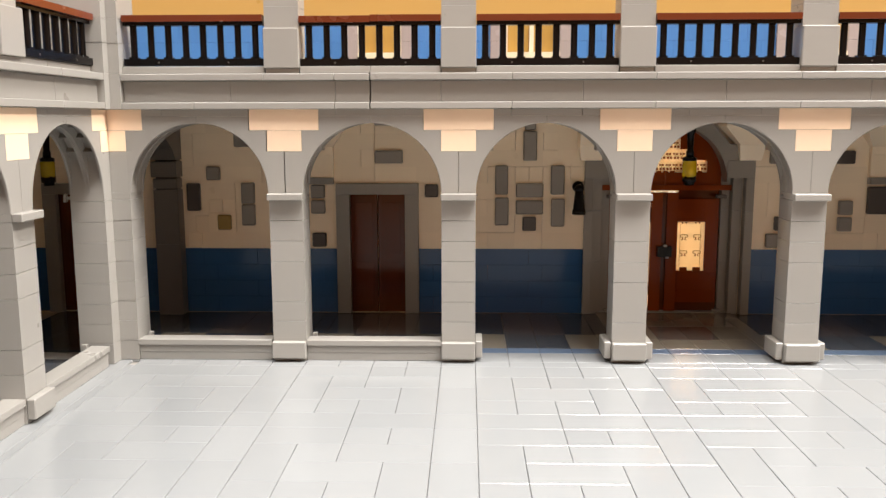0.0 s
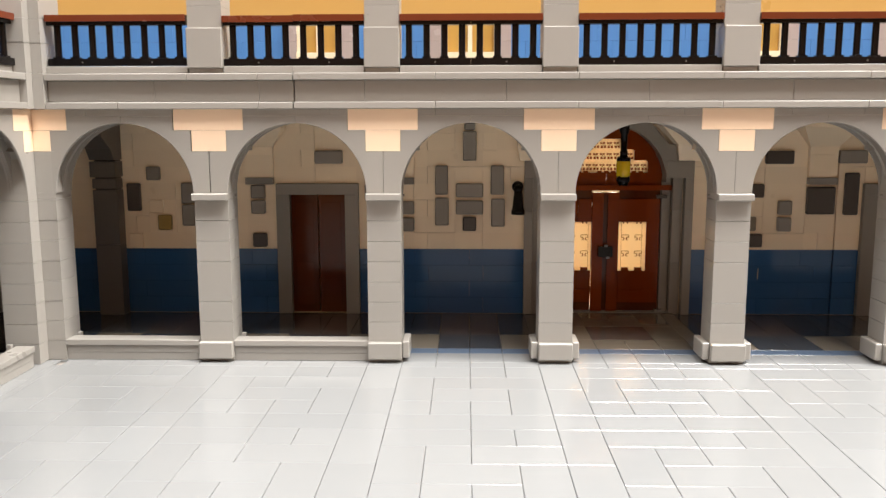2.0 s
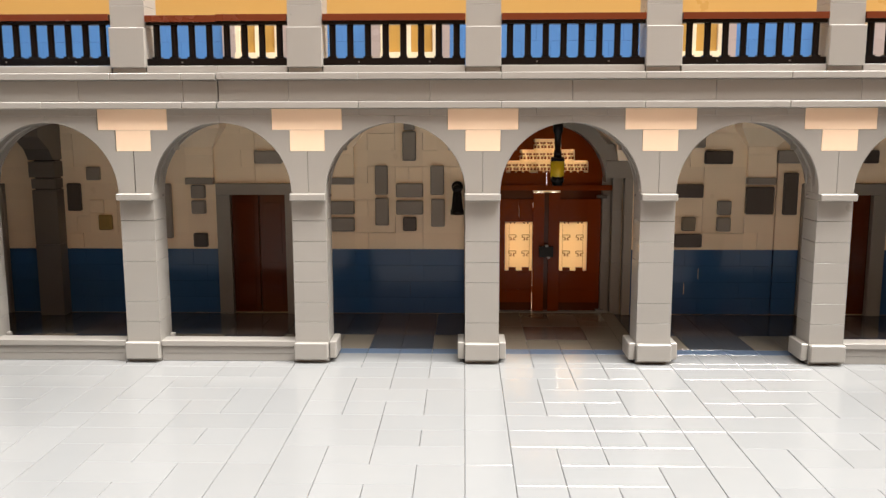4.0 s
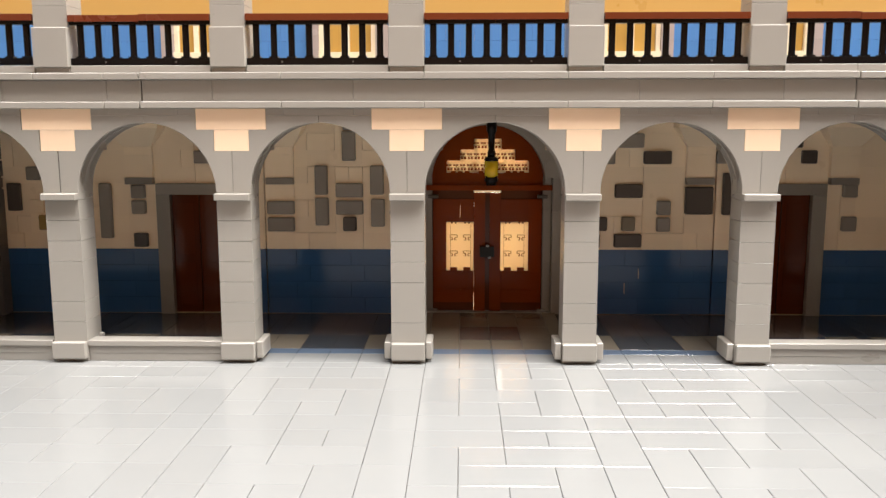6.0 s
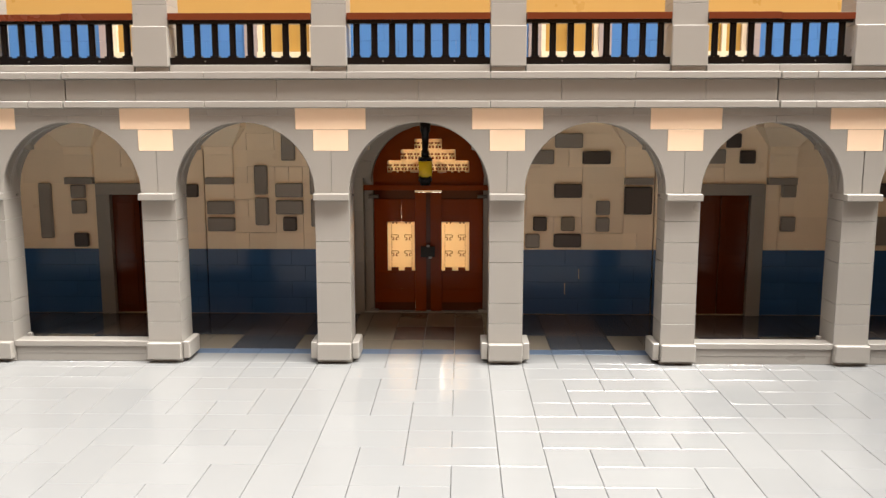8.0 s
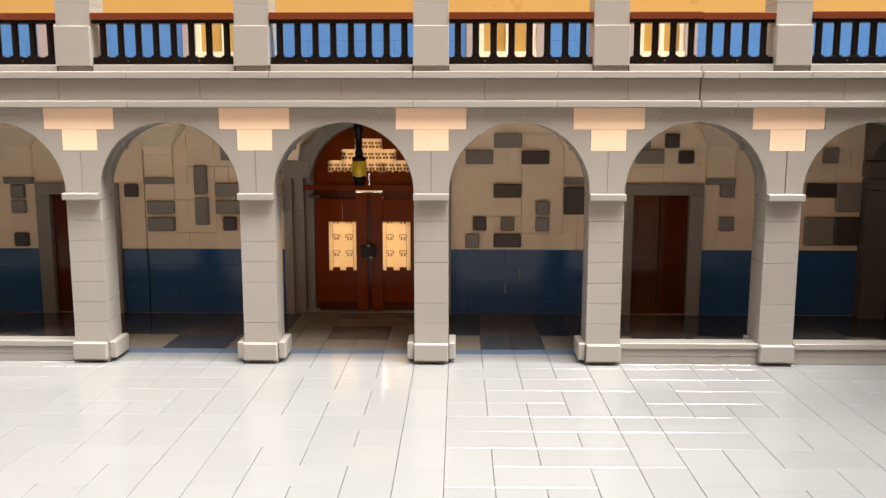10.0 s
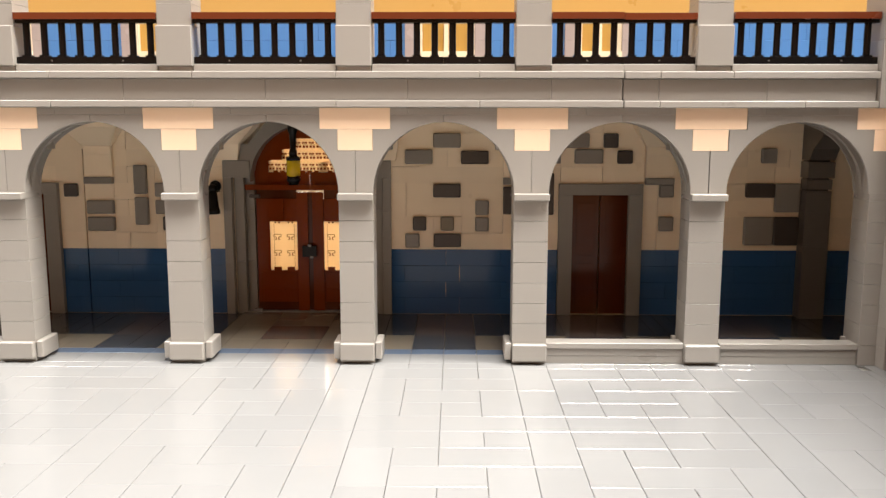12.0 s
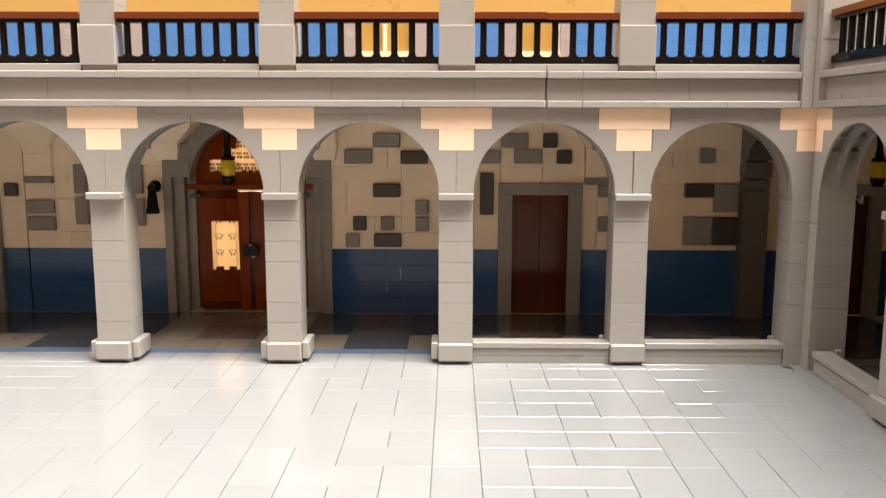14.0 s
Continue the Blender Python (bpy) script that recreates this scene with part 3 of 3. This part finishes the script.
NEAR_EAST_STONES = [
    (9.07, 11.07, 30.4, 33.0, G), (7.05, 9.05, 27.5, 30.1, G), (11.05, 13.05, 27.5, 29.9, D), (9.07, 11.07, 21.5, 24.0, D), (7.6, 8.6, 15.5, 18.1, D), (9.6, 10.6, 15.5, 18.1, OLIVE), (7.05, 8.1, 12.4, 15.0, G), (9.1, 11.1, 12.5, 15.0, D), (12.1, 13.1, 18.4, 21.0, G), (12.1, 13.1, 15.4, 18.0, G), (14.1, 16.1, 18.5, 23.5, D), (16.2, 18.2, 27.6, 30.0, G),
]
MID_EAST_STONES = [
    (16.75, 17.75, 18.4, 26.0, D), (18.2, 20.2, 30.4, 33.0, G), (19.15, 21.2, 27.6, 30.2, G), (21.2, 22.25, 30.4, 33.0, D), (22.2, 23.3, 27.6, 30.0, D), (25.25, 26.3, 21.6, 24.0, G), (25.3, 26.35, 15.5, 18.2, G),
]
FAR_EAST_STONES = [
    (32.4, 33.5, 27.7, 30.4, G), (31.4, 33.5, 21.6, 24.2, D), (33.5, 35.3, 19.0, 24.2, G), (31.4, 33.5, 13.0, 18.2, G), (33.5, 35.3, 13.0, 18.2, D),
]
STONES = FAR_WEST_STONES + MID_WEST_STONES + NEAR_WEST_STONES + NEAR_EAST_STONES + MID_EAST_STONES + FAR_EAST_STONES
TILES = [(-33.46, -32.4, 18.6, 21.05), (-35.1, -34.03, 12.1, 14.92)]
for x0, x1, z0, z1 in TILES:
    st = piece("wall_stone", x0, x1, 12.72, 12.92, z0, z1, TAN, gap=0.0001, chamfer=0.0003)
    tagged(st, "square tan tile standing proud of the tan arcade wall", "stone", "stones in the arcade wall")
WORDS = {G: "dark grey", D: "blackish brown", OCHRE: "ochre", OLIVE: "olive grey"}
for x0, x1, z0, z1, mat in STONES:
    st = piece("wall_stone", x0, x1, 12.5, 12.92, z0, z1, mat, gap=0.00012, chamfer=0.0006)
    tagged(st, WORDS[mat] + " tile standing proud of the tan arcade wall", "stone", "stones in the arcade wall")


def flare(name, *levels):
    """An upturned slope: levels of (x0, x1, y front, height), then the back plane, the material and the parent."""
    *levels, y_back, material, parent = levels
    bm = bmesh.new()
    rings = [[bm.verts.new((x * S, y * S, z * P)) for x, y in ((x0, yf), (x1, yf), (x1, y_back), (x0, y_back))] for x0, x1, yf, z in levels]
    for p, q in zip(rings, rings[1:]):
        for i in range(4):
            j = (i + 1) % 4
            bm.faces.new((p[i], p[j], q[j], q[i]))
    bm.faces.new(rings[0][::-1])
    bm.faces.new(rings[-1])
    bmesh.ops.recalc_face_normals(bm, faces=bm.faces)
    bmesh.ops.bevel(bm, geom=bm.edges[:], offset=0.0001, segments=1, affect="EDGES")
    return finish(name, bm, material, parent)


def corbel(material, foot_material):
    """A bracket under the vault: a thin foot, an upright block and a slope that leans out."""
    ob = empty("corbel", "tan sloped brick corbel under the arcade ceiling", "corbel", "corbels along the arcade wall")
    piece("foot", -1, 1, 12.35, 12.92, 23.9, 25.1, foot_material, ob, "dark grey foot tile")
    piece("block", -1, 1, 12.55, 12.92, 25.1, 29.2, material, ob)
    flare("slope", (-1, 1, 12.52, 29.2), (-1, 1, 12.52, 30.6), (-1.95, 1.95, 11.3, 34.0), (-1.95, 1.95, 11.3, 37), 12.92, material, ob)
    return ob


repeat(corbel(TAN, STONE), [at(x) for x in (-25.2, -15, 15.1, 25.25)])


def portal_corbel():
    ob = empty("corbel", "tan sloped brick corbel above the portal jamb", "corbel", "corbels along the arcade wall")
    flare("foot_slope", (-0.75, 0.75, 12.5, 28.15), (-0.95, 0.95, 12.1, 31.0), 12.92, TAN, ob)
    flare("slope", (-0.95, 1.0, 11.75, 31.0), (-0.95, 2.3, 10.9, 34.2), (-0.95, 2.3, 10.9, 37), 12.92, TAN, ob)
    return ob


repeat(portal_corbel(), [at(-5.65)])
mirrored = portal_corbel()
for ob in mirrored.children:
    for v in ob.data.vertices:
        v.co.x = -v.co.x
    ob.data.flip_normals()
put(mirrored, at(5.65))


def pilaster():
    ob = empty("pilaster", "charcoal brick pilaster with banded capital and sloped corbel", "pilaster", "pilasters of the arcade wall")
    for z0, z1 in ((0, 13.1), (13.1, 23.0)):
        piece("shaft_brick", -0.9, 0.9, 11.8, 12.92, z0, z1, PILASTER, ob)
    piece("shaft_core", -0.78, 0.78, 12.1, 12.92, 0, 30, STONE_DARK, ob)
    piece("capital_band", -0.88, 0.88, 11.75, 12.92, 23.25, 25.0, PILASTER, ob)
    piece("capital_band", -0.93, 0.93, 11.55, 12.92, 25.3, 28.1, PILASTER, ob)
    prism("slope", [(12.92, 28.4), (11.55, 28.4), (11.0, 30.4), (9.6, 32.6), (9.6, 37), (12.92, 37)], -0.9, 0.9, "x", PILASTER, ob)
    return ob


repeat(pilaster(), [at(-36.25), at(36.25)])

# ---- side doors ----


def side_door():
    ob = empty("side_door", "closed dark red-brown double door in a dark grey brick frame", "door", "doors of the arcade")
    for s in (-1, 1):
        x0, x1 = sorted((2 * s, 3 * s))
        piece("jamb", x0, x1, 12.5, 14.2, 0, 22, STONE, ob, "dark grey jamb")
        a, b = sorted((0.02 * s, 2 * s))
        leaf = piece("door_leaf", a, b, 12.95, 13.28, 0.1, 22, WOOD_DARK, ob, chamfer=0.0003)
        lx = leaf.location.copy()
        for z0, z1 in ((1.5, 9.5), (11, 20.5)):
            p = piece("panel", a + 0.35, b - 0.35, 12.9, 12.97, z0, z1, WOOD_DARK, leaf)
            p.location = p.location - lx
    piece("lintel", -3, 3, 12.5, 14.2, 22, 24, STONE, ob, "dark grey lintel")
    return ob


repeat(side_door(), [at(-42.7), at(-21.05), at(21.1), at(42.7)])

# ---- the portal and the great door ----
portal = empty("portal", "dark grey stepped brick portal with a round arch", "portal", kind="structure")
for s in (-1, 1):
    def rng_x(a, b):
        return sorted((s * a, s * b))

    for z0, z1 in ((0, 9.5), (9.5, 19), (19, 25)):
        piece("jamb_brick", *rng_x(5.45, 6.05), 12.6, 14.6, z0, z1, STONE, portal)
        piece("column_brick", *rng_x(4.7, 5.4), 13.2, 14.6, z0, z1, STONE, portal)
        piece("reveal_brick", *rng_x(4.05, 4.68), 13.75, 14.6, z0, z1, STONE, portal)
    piece("impost", *rng_x(4.08, 6.05), 12.58, 14.6, 25, 28.1, STONE, portal)

n = 24
k = S / P
arc = [(4.1 * math.cos(math.pi * i / n), 24.2 + 4.1 * k * math.sin(math.pi * i / n)) for i in range(n + 1)]
outline = arc + [(-4.1, 28.1), (-5.2, 28.1), (-5.2, 31), (-4.2, 31), (-3.2, 34), (-2, 36.8), (2, 36.8), (3.2, 34), (4.2, 31), (5.2, 31), (5.2, 28.1), (4.1, 28.1)]
for s in (-1, 1):
    piece("spandrel_brick", *sorted((s * 3.1, s * 5.45)), 13.3, 13.98, 31, 36.9, TAN, portal, "tan spandrel brick")
    piece("spandrel_brick", *sorted((s * 1.5, s * 3.1)), 13.3, 13.98, 34.3, 36.9, TAN, portal, "tan spandrel brick")
prism("arch_ring", outline, 12.7, 14.0, "y", STONE, portal, chamfer=0)

# a small lit hall behind the door
for args in ((-6.5, 6.5, 24.4, 25, 0, 38), (-7, -6.5, 14.6, 24.4, 0, 38), (6.5, 7, 14.6, 24.4, 0, 38), (-6.5, 6.5, 14.6, 24.4, 37.1, 38), (-6.5, 6.5, 14.62, 24.4, -1, -0.05)):
    tagged(piece("hall_wall", *args, TAN), "plain wall of the hall behind the great door", "wall", kind="structure")
great_door = empty("great_door", "red-brown double door with tan lattice panels and a round lattice fanlight", "door")
tym = [(4.4 * math.cos(math.pi * i / n), 23.3 + 4.65 * k * math.sin(math.pi * i / n)) for i in range(n + 1)]
tym += [(-0.01, 23.3), (-0.01, 26.1), (-2.95, 26.1), (-2.95, 28), (-1.95, 28), (-1.95, 30), (-0.95, 30), (-0.95, 31.9), (0.95, 31.9), (0.95, 30), (1.95, 30), (1.95, 28), (2.95, 28), (2.95, 26.1), (0.01, 26.1), (0.01, 23.3)]
prism("tympanum", tym, 14.05, 14.5, "y", WOOD, great_door, chamfer=0)
for s in (-1, 1):
    piece("door_post", *sorted((s * 3.85, s * 5.4)), 14.3, 14.55, 0, 37, WOOD_DARK, great_door)
piece("threshold", -5.4, 5.4, 13.3, 14.7, -0.4, 0.06, STONE, great_door)
for x0, x1 in ((-4, -0.95), (0.95, 4)):
    piece("door_head", x0, x1, 14.3, 14.55, 20.9, 23.0, WOOD_DARK, great_door)
    piece("transom_recess", x0, x1, 14.25, 14.5, 20.9, 22.6, WOOD_DARK, great_door)
piece("transom", -5, 5, 13.55, 14.04, 22.6, 23.6, WOOD, great_door)
for s in (-1, 1):
    leaf = piece("door_leaf", *sorted((s * 3.0, s * 4.02)), 14.0, 14.4, 0.06, 20.95, WOOD, great_door)
    off = leaf.location.copy()

    def on_leaf(name, x0, x1, y0, y1, z0, z1, mat, label=""):
        ob = piece(name, *sorted((s * x0, s * x1)), y0, y1, z0, z1, mat, leaf, label, chamfer=0.00015)
        ob.location = ob.location - off

    if s < 0:
        for x0, x1 in ((0.986, 1.995), (2.005, 3.05)):
            on_leaf("lower_rail", x0, x1, 14.0, 14.4, 0, 7.65, WOOD)
            on_leaf("upper_rail", x0, x1, 14.0, 14.4, 16.7, 20.95, WOOD)
    else:
        on_leaf("lower_rail", 0.9, 3.05, 14.0, 14.4, 0, 7.65, WOOD)
        on_leaf("upper_rail", 0.9, 3.05, 14.0, 14.4, 16.7, 20.95, WOOD)
    on_leaf("lattice_panel", 1.0, 3.04, 13.93, 13.995, 7.6, 16.75, THIN_TAN, "glowing tan lattice panel")
    for x in (1.2, 2.7):
        on_leaf("lattice_line", x, x + 0.04, 13.9, 13.932, 8.3, 16.3, OCHRE)
    # clips in two rows, notches at the head and round studs at the foot
    for x in (1.5, 2.48):
        for z in (11.25, 14.25):
            for u0, u1, z0, z1, mat in (
                (-0.24, 0.24, 0.0, 0.16, OCHRE), (-0.3, -0.22, -0.3, 0.08, OCHRE), (0.22, 0.3, -0.3, 0.08, OCHRE),
                (-0.3, -0.08, -0.46, -0.28, OCHRE), (0.08, 0.3, -0.46, -0.28, OCHRE), (-0.13, -0.05, -0.85, -0.42, WOOD), (0.05, 0.13, -0.85, -0.42, WOOD), (-0.22, -0.05, -0.95, -0.78, OCHRE), (0.05, 0.22, -0.95, -0.78, OCHRE),
            ):
                on_leaf("lattice_clip", x + u0, x + u1, 13.88, 13.935, z + z0, z + z1, mat)
        on_leaf("lattice_stud", x - 0.27, x + 0.27, 13.72, 13.94, 7.6, 8.3, WOOD)
        for u in (-0.2, 0.08):
            on_leaf("lattice_notch", x + u, x + u + 0.12, 13.9, 13.94, 16.4, 16.72, WOOD_DARK)
    for z in (4.0, 7.3):
        on_leaf("board", 1.05, 3.95, 13.97, 14.02, z - 3.2, z - 0.1, WOOD)
    # dark strip coloured in for the dim reflection along the leaf's foot
    on_leaf("kick_board", 1.0, 3.98, 13.95, 13.99, 0.05, 1.6, WOOD_DARK)
    on_leaf("hinge", 3.6, 4.35, 13.3, 13.6, 21.2, 21.85, STONE_DARK, "black-brown hinge bar")
    on_leaf("foot_bolt", 3.7, 4.3, 13.5, 13.8, 0.0, 0.5, METAL, "grey foot bolt")
    a, b = sorted((s * 0.16, s * 0.98))
    piece("meeting_stile", a, b, 13.75, 14.02, 0, 22.2, WOOD, great_door)
# unseen strips behind the slits, added to stop hall light between the leaks
for z0, z1 in ((3.1, 4.4), (7.7, 19.4), (20.2, 22)):
    piece("stile_backing", -1.04, -0.8, 14.42, 14.5, z0, z1, WOOD_DARK, great_door)
for z0, z1 in ((0.1, 2.3), (4.8, 7.6), (16.7, 17.4), (19.65, 21)):
    piece("rail_backing", -2.2, -1.8, 14.42, 14.5, z0, z1, WOOD_DARK, great_door)
piece("stile_gap", -0.2, 0.2, 14.03, 14.12, 0, 22.25, WOOD_DARK, great_door)
piece("stile_top", -1.0, 1.0, 13.9, 14.05, 22.2, 22.68, THIN_TAN, great_door, "glowing tan top strip")
latch = piece("latch", -0.55, 0.5, 13.2, 13.75, 10.4, 12.4, BLACK, great_door, "black latch block")
lat = latch.location.copy()
for x, z in ((0.0, 12.5), (0.15, 10.35)):
    p = piece("latch_pin", x - 0.12, x + 0.12, 13.15, 13.4, z - 0.2, z + 0.2, METAL, latch)
    p.location = p.location - lat
# the stepped lattice of the fanlight: thin tan grilles with toothed edges, small ring-shaped bars and posts at the ends
for x0, x1, z0, z1 in ((-3, 3, 25.85, 27.85), (-2, 2, 27.85, 29.85), (-1, 1, 29.85, 31.95)):
    for x in range(x0, x1):
        piece("lattice_backing", x, x + 1, 13.97, 14.04, z0 + 0.32, z1 - 0.3, THIN_TAN, great_door, gap=0, chamfer=0)
        for u in (0.06, 0.3, 0.56, 0.8):
            piece("lattice_tooth", x + u, x + u + 0.14, 13.965, 14.04, z1 - 0.32, z1, THIN_TAN, great_door, gap=0, chamfer=0)
        for u in (0.18, 0.68):
            piece("lattice_tooth", x + u, x + u + 0.14, 13.965, 14.04, z0 - 0.02, z0 + 0.34, THIN_TAN, great_door, gap=0, chamfer=0)
            # brown openings on both sides of a small bar, under an ochre arch
            for d in (-0.14, 0.08):
                piece("lattice_hole", x + u + d, x + u + d + 0.17, 13.945, 13.972, z0 + 0.4, z0 + 0.82, WOOD, great_door, chamfer=0)
                piece("lattice_hole", x + u + d - 0.06, x + u + d + 0.1, 13.945, 13.972, z0 + 1.14, z0 + 1.5, WOOD, great_door, chamfer=0)
            piece("lattice_bar", x + u - 0.14, x + u + 0.26, 13.945, 13.972, z0 + 0.86, z0 + 0.98, OCHRE, great_door, chamfer=0)
            piece("lattice_bar", x + u - 0.02, x + u + 0.05, 13.945, 13.972, z0 + 1.0, z0 + 1.5, OCHRE, great_door, chamfer=0)
    for x in (x0, x1 - 0.18):
        piece("lattice_post", x, x + 0.18, 13.96, 14.04, z0 - 0.05, z1, THIN_TAN, great_door)
for s in (-1, 1):
    piece("lattice_post", *sorted((s * 0.78, s * 1.2)), 13.955, 14.04, 25.75, 27.7, THIN_TAN, great_door)


# ---- lanterns and the bell on the wall ----


def lantern():
    ob = empty("lantern", "black hanging lantern with a transparent yellow body", "lantern", "lanterns of the arcade")
    lathe("stem", [(0.34, 37), (0.34, 33.6), (0.24, 33.0), (0.2, 30.6), (0.26, 30.2), (0.26, 29.4)][::-1], 0, 0, BLACK, ob)
    lathe("upper_collar", [(0.3, 29.4), (0.46, 29.2), (0.46, 28.7), (0.3, 28.7)][::-1], 0, 0, BLACK, ob)
    lathe("glass_body", [(0.38, 26.1), (0.46, 26.2), (0.46, 28.6), (0.38, 28.7)], 0, 0, LAMP_YELLOW, ob, "transparent yellow body")
    lower = lathe("lower_collar", [(0.34, 24.7), (0.36, 25.2), (0.46, 25.4), (0.46, 25.9), (0.3, 26.1)], 0, 0, BLACK, ob)
    for a in range(4):
        x, y = 0.4 * math.cos(math.pi / 4 + a * math.pi / 2), 0.4 * math.sin(math.pi / 4 + a * math.pi / 2)
        lathe("claw", [(0.08, 25.2), (0.09, 26.3)], x, y, BLACK, lower, n=8)
    return ob


repeat(lantern(), [at(0.05, 7.5), at(-42.4, 7.1), at(42.4, 7.3)])

bell = empty("wall_bell", "black keyhole-shaped bell on the tan wall beside the portal", "bell")
lathe("bell_skirt", [(0.48, 18.7), (0.48, 19.4), (0.42, 19.6), (0.3, 22.6), (0.2, 23.0)], -6.55, 11.75, BLACK, bell)
for name, y, z, r in (("bell_head", 12.45, 23.5, 0.42), ("bell_top", 11.8, 23.2, 0.34)):
    knob = bmesh.new()
    bmesh.ops.create_uvsphere(knob, u_segments=16, v_segments=10, radius=r * S, matrix=at(-6.55, y, z))
    part(name, knob, BLACK, bell, smooth=True)
piece("bell_mount", -6.75, -6.35, 12.3, 12.92, 22.4, 24.2, BLACK, bell)

# ---- arcade floors ----
arcade_floor = tagged(piece("arcade_floor", -50, 50, 0, 14.6, -2.5, -0.41, STONE), "dark and tan chequered tile floor of the arcade", "floor", kind="structure")


def floor_tile(parent, x0, x1, y0, y1, material, z1=0.0):
    dz, tx, ty = lift()
    ob = kid("tile", x0, x1, y0, y1, z1 - 0.4, z1, material, parent=parent, gap=0.000085 if y0 < 0 else 0.0001, chamfer=0.00017 if y0 < 0 else 0.0001)
    ob.location.z += dz * 0.0005
    ob.rotation_euler = (tx, ty, 0)
    return ob


for i in range(-4, 5):
    c = 10 * i
    if abs(i) <= 1:
        for a in (-4, -2, 0, 2):
            floor_tile(arcade_floor, c + a, c + a + 2, 0, 2, FLOOR)
    elif abs(i) < 4:
        for a in (-5, 0):
            floor_tile(arcade_floor, c + a, c + a + 5, 0, 0.8, FLOOR)
    for a in (-5, -4, -2, 0, 2, 4):
        x0, x1 = c + a, c + min(a + (1 if a == -5 else 2), 5)
        inner = abs((x0 + x1) / 2 - c) < 2.1
        floor_tile(arcade_floor, x0, x1, 2, 3.1, STRIP_BLUE if abs(i) < 4 else SLATE_FLOOR)
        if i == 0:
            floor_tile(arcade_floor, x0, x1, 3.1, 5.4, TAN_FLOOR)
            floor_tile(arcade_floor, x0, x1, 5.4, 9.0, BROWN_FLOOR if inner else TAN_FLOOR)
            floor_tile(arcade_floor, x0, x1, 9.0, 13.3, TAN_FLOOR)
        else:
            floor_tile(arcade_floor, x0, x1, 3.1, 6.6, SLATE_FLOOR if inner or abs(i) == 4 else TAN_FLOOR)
            floor_tile(arcade_floor, x0, x1, 6.6, 12.9, BROWN_FLOOR if inner else SLATE_FLOOR)
for x0, x1 in ((-48, -36.02), (36.02, 48)):
    side = tagged(piece("arcade_floor", x0, x1, -50, -0.02, -0.4, -0.02, SLATE_FLOOR), "dark tile floor of the side arcade", "floor", kind="structure")

# ---- walls that close the place ----
for m, side in ((WEST, -1), (EAST, 1)):
    w = tagged(piece("wall_side", -27, 27, 13.0, 14.2, 12, 37, TAN), "tan side arcade wall", "wall", kind="structure")
    put(w, m @ Matrix.Translation(w.location) @ at(24 * side))
    w = tagged(piece("wall_side_base", -27, 27, 12.9, 14.2, 0, 12, BLUE_SHADED), "blue side arcade wainscot", "wall", kind="structure")
    put(w, m @ Matrix.Translation(w.location) @ at(24 * side))

# the corners of the arcade, where the north and side walls meet
for x0, x1 in ((-49.2, -48.02), (48.02, 49.2)):
    tagged(piece("wall_corner", x0, x1, 2.6, 14.6, 12, 37, TAN), "tan wall closing the corner of the arcade", "wall", kind="structure")
    tagged(piece("wall_corner_base", x0, x1, 2.6, 14.6, -0.4, 12, BLUE_SHADED), "blue wainscot closing the corner of the arcade", "wall", kind="structure")
# out-of-view walls, added to keep stray light out of the side arcades
for x0, x1 in ((-48, -35.3), (35.2, 48)):
    tagged(piece("wall_end", x0, x1, -47, -46, 0, 41.5, TAN), "unseen plain tan wall added to keep light out of the side arcade", "wall", kind="structure")

# ---- courtyard paving, piece by piece ----
for x0, x1, y0, y1 in near_tiles:
    floor_tile(floor, x0, x1, y0, y1, FLOOR)
for i in range(-4, 5):
    for a, b in ((-6, -4), (-4, -2), (-2, 0), (0, 2), (2, 4)):
        x0, x1 = max(10 * i + a, -34.5), min(10 * i + b, 34.5)
        if x1 - x0 > 0.5:
            floor_tile(floor, x0, x1, -1, 0, FLOOR)
# a narrow border along the side wings
for x0, x1 in ((-36, -34.5), (34.5, 36)):
    for k in range(6):
        floor_tile(floor, x0, x1, -4 * k - 4, -4 * k, FLOOR)
    far_tiles += [(x0, x1, -4 * k - 4, -4 * k) for k in range(6, 15)]
far = bmesh.new()
for x0, x1, y0, y1 in far_tiles:
    g = 0.00009
    bmesh.ops.create_cube(far, size=1, matrix=Matrix.Translation(((x0 + x1) / 2 * S, (y0 + y1) / 2 * S, -0.2 * P)) @ Matrix.Diagonal(((x1 - x0) * S - 2 * g, (y1 - y0) * S - 2 * g, 0.4 * P, 1)))
rest = part("paving", far, FLOOR)
tagged(rest, "smooth light grey floor tiles in the open courtyard", "paving", kind="stuff")
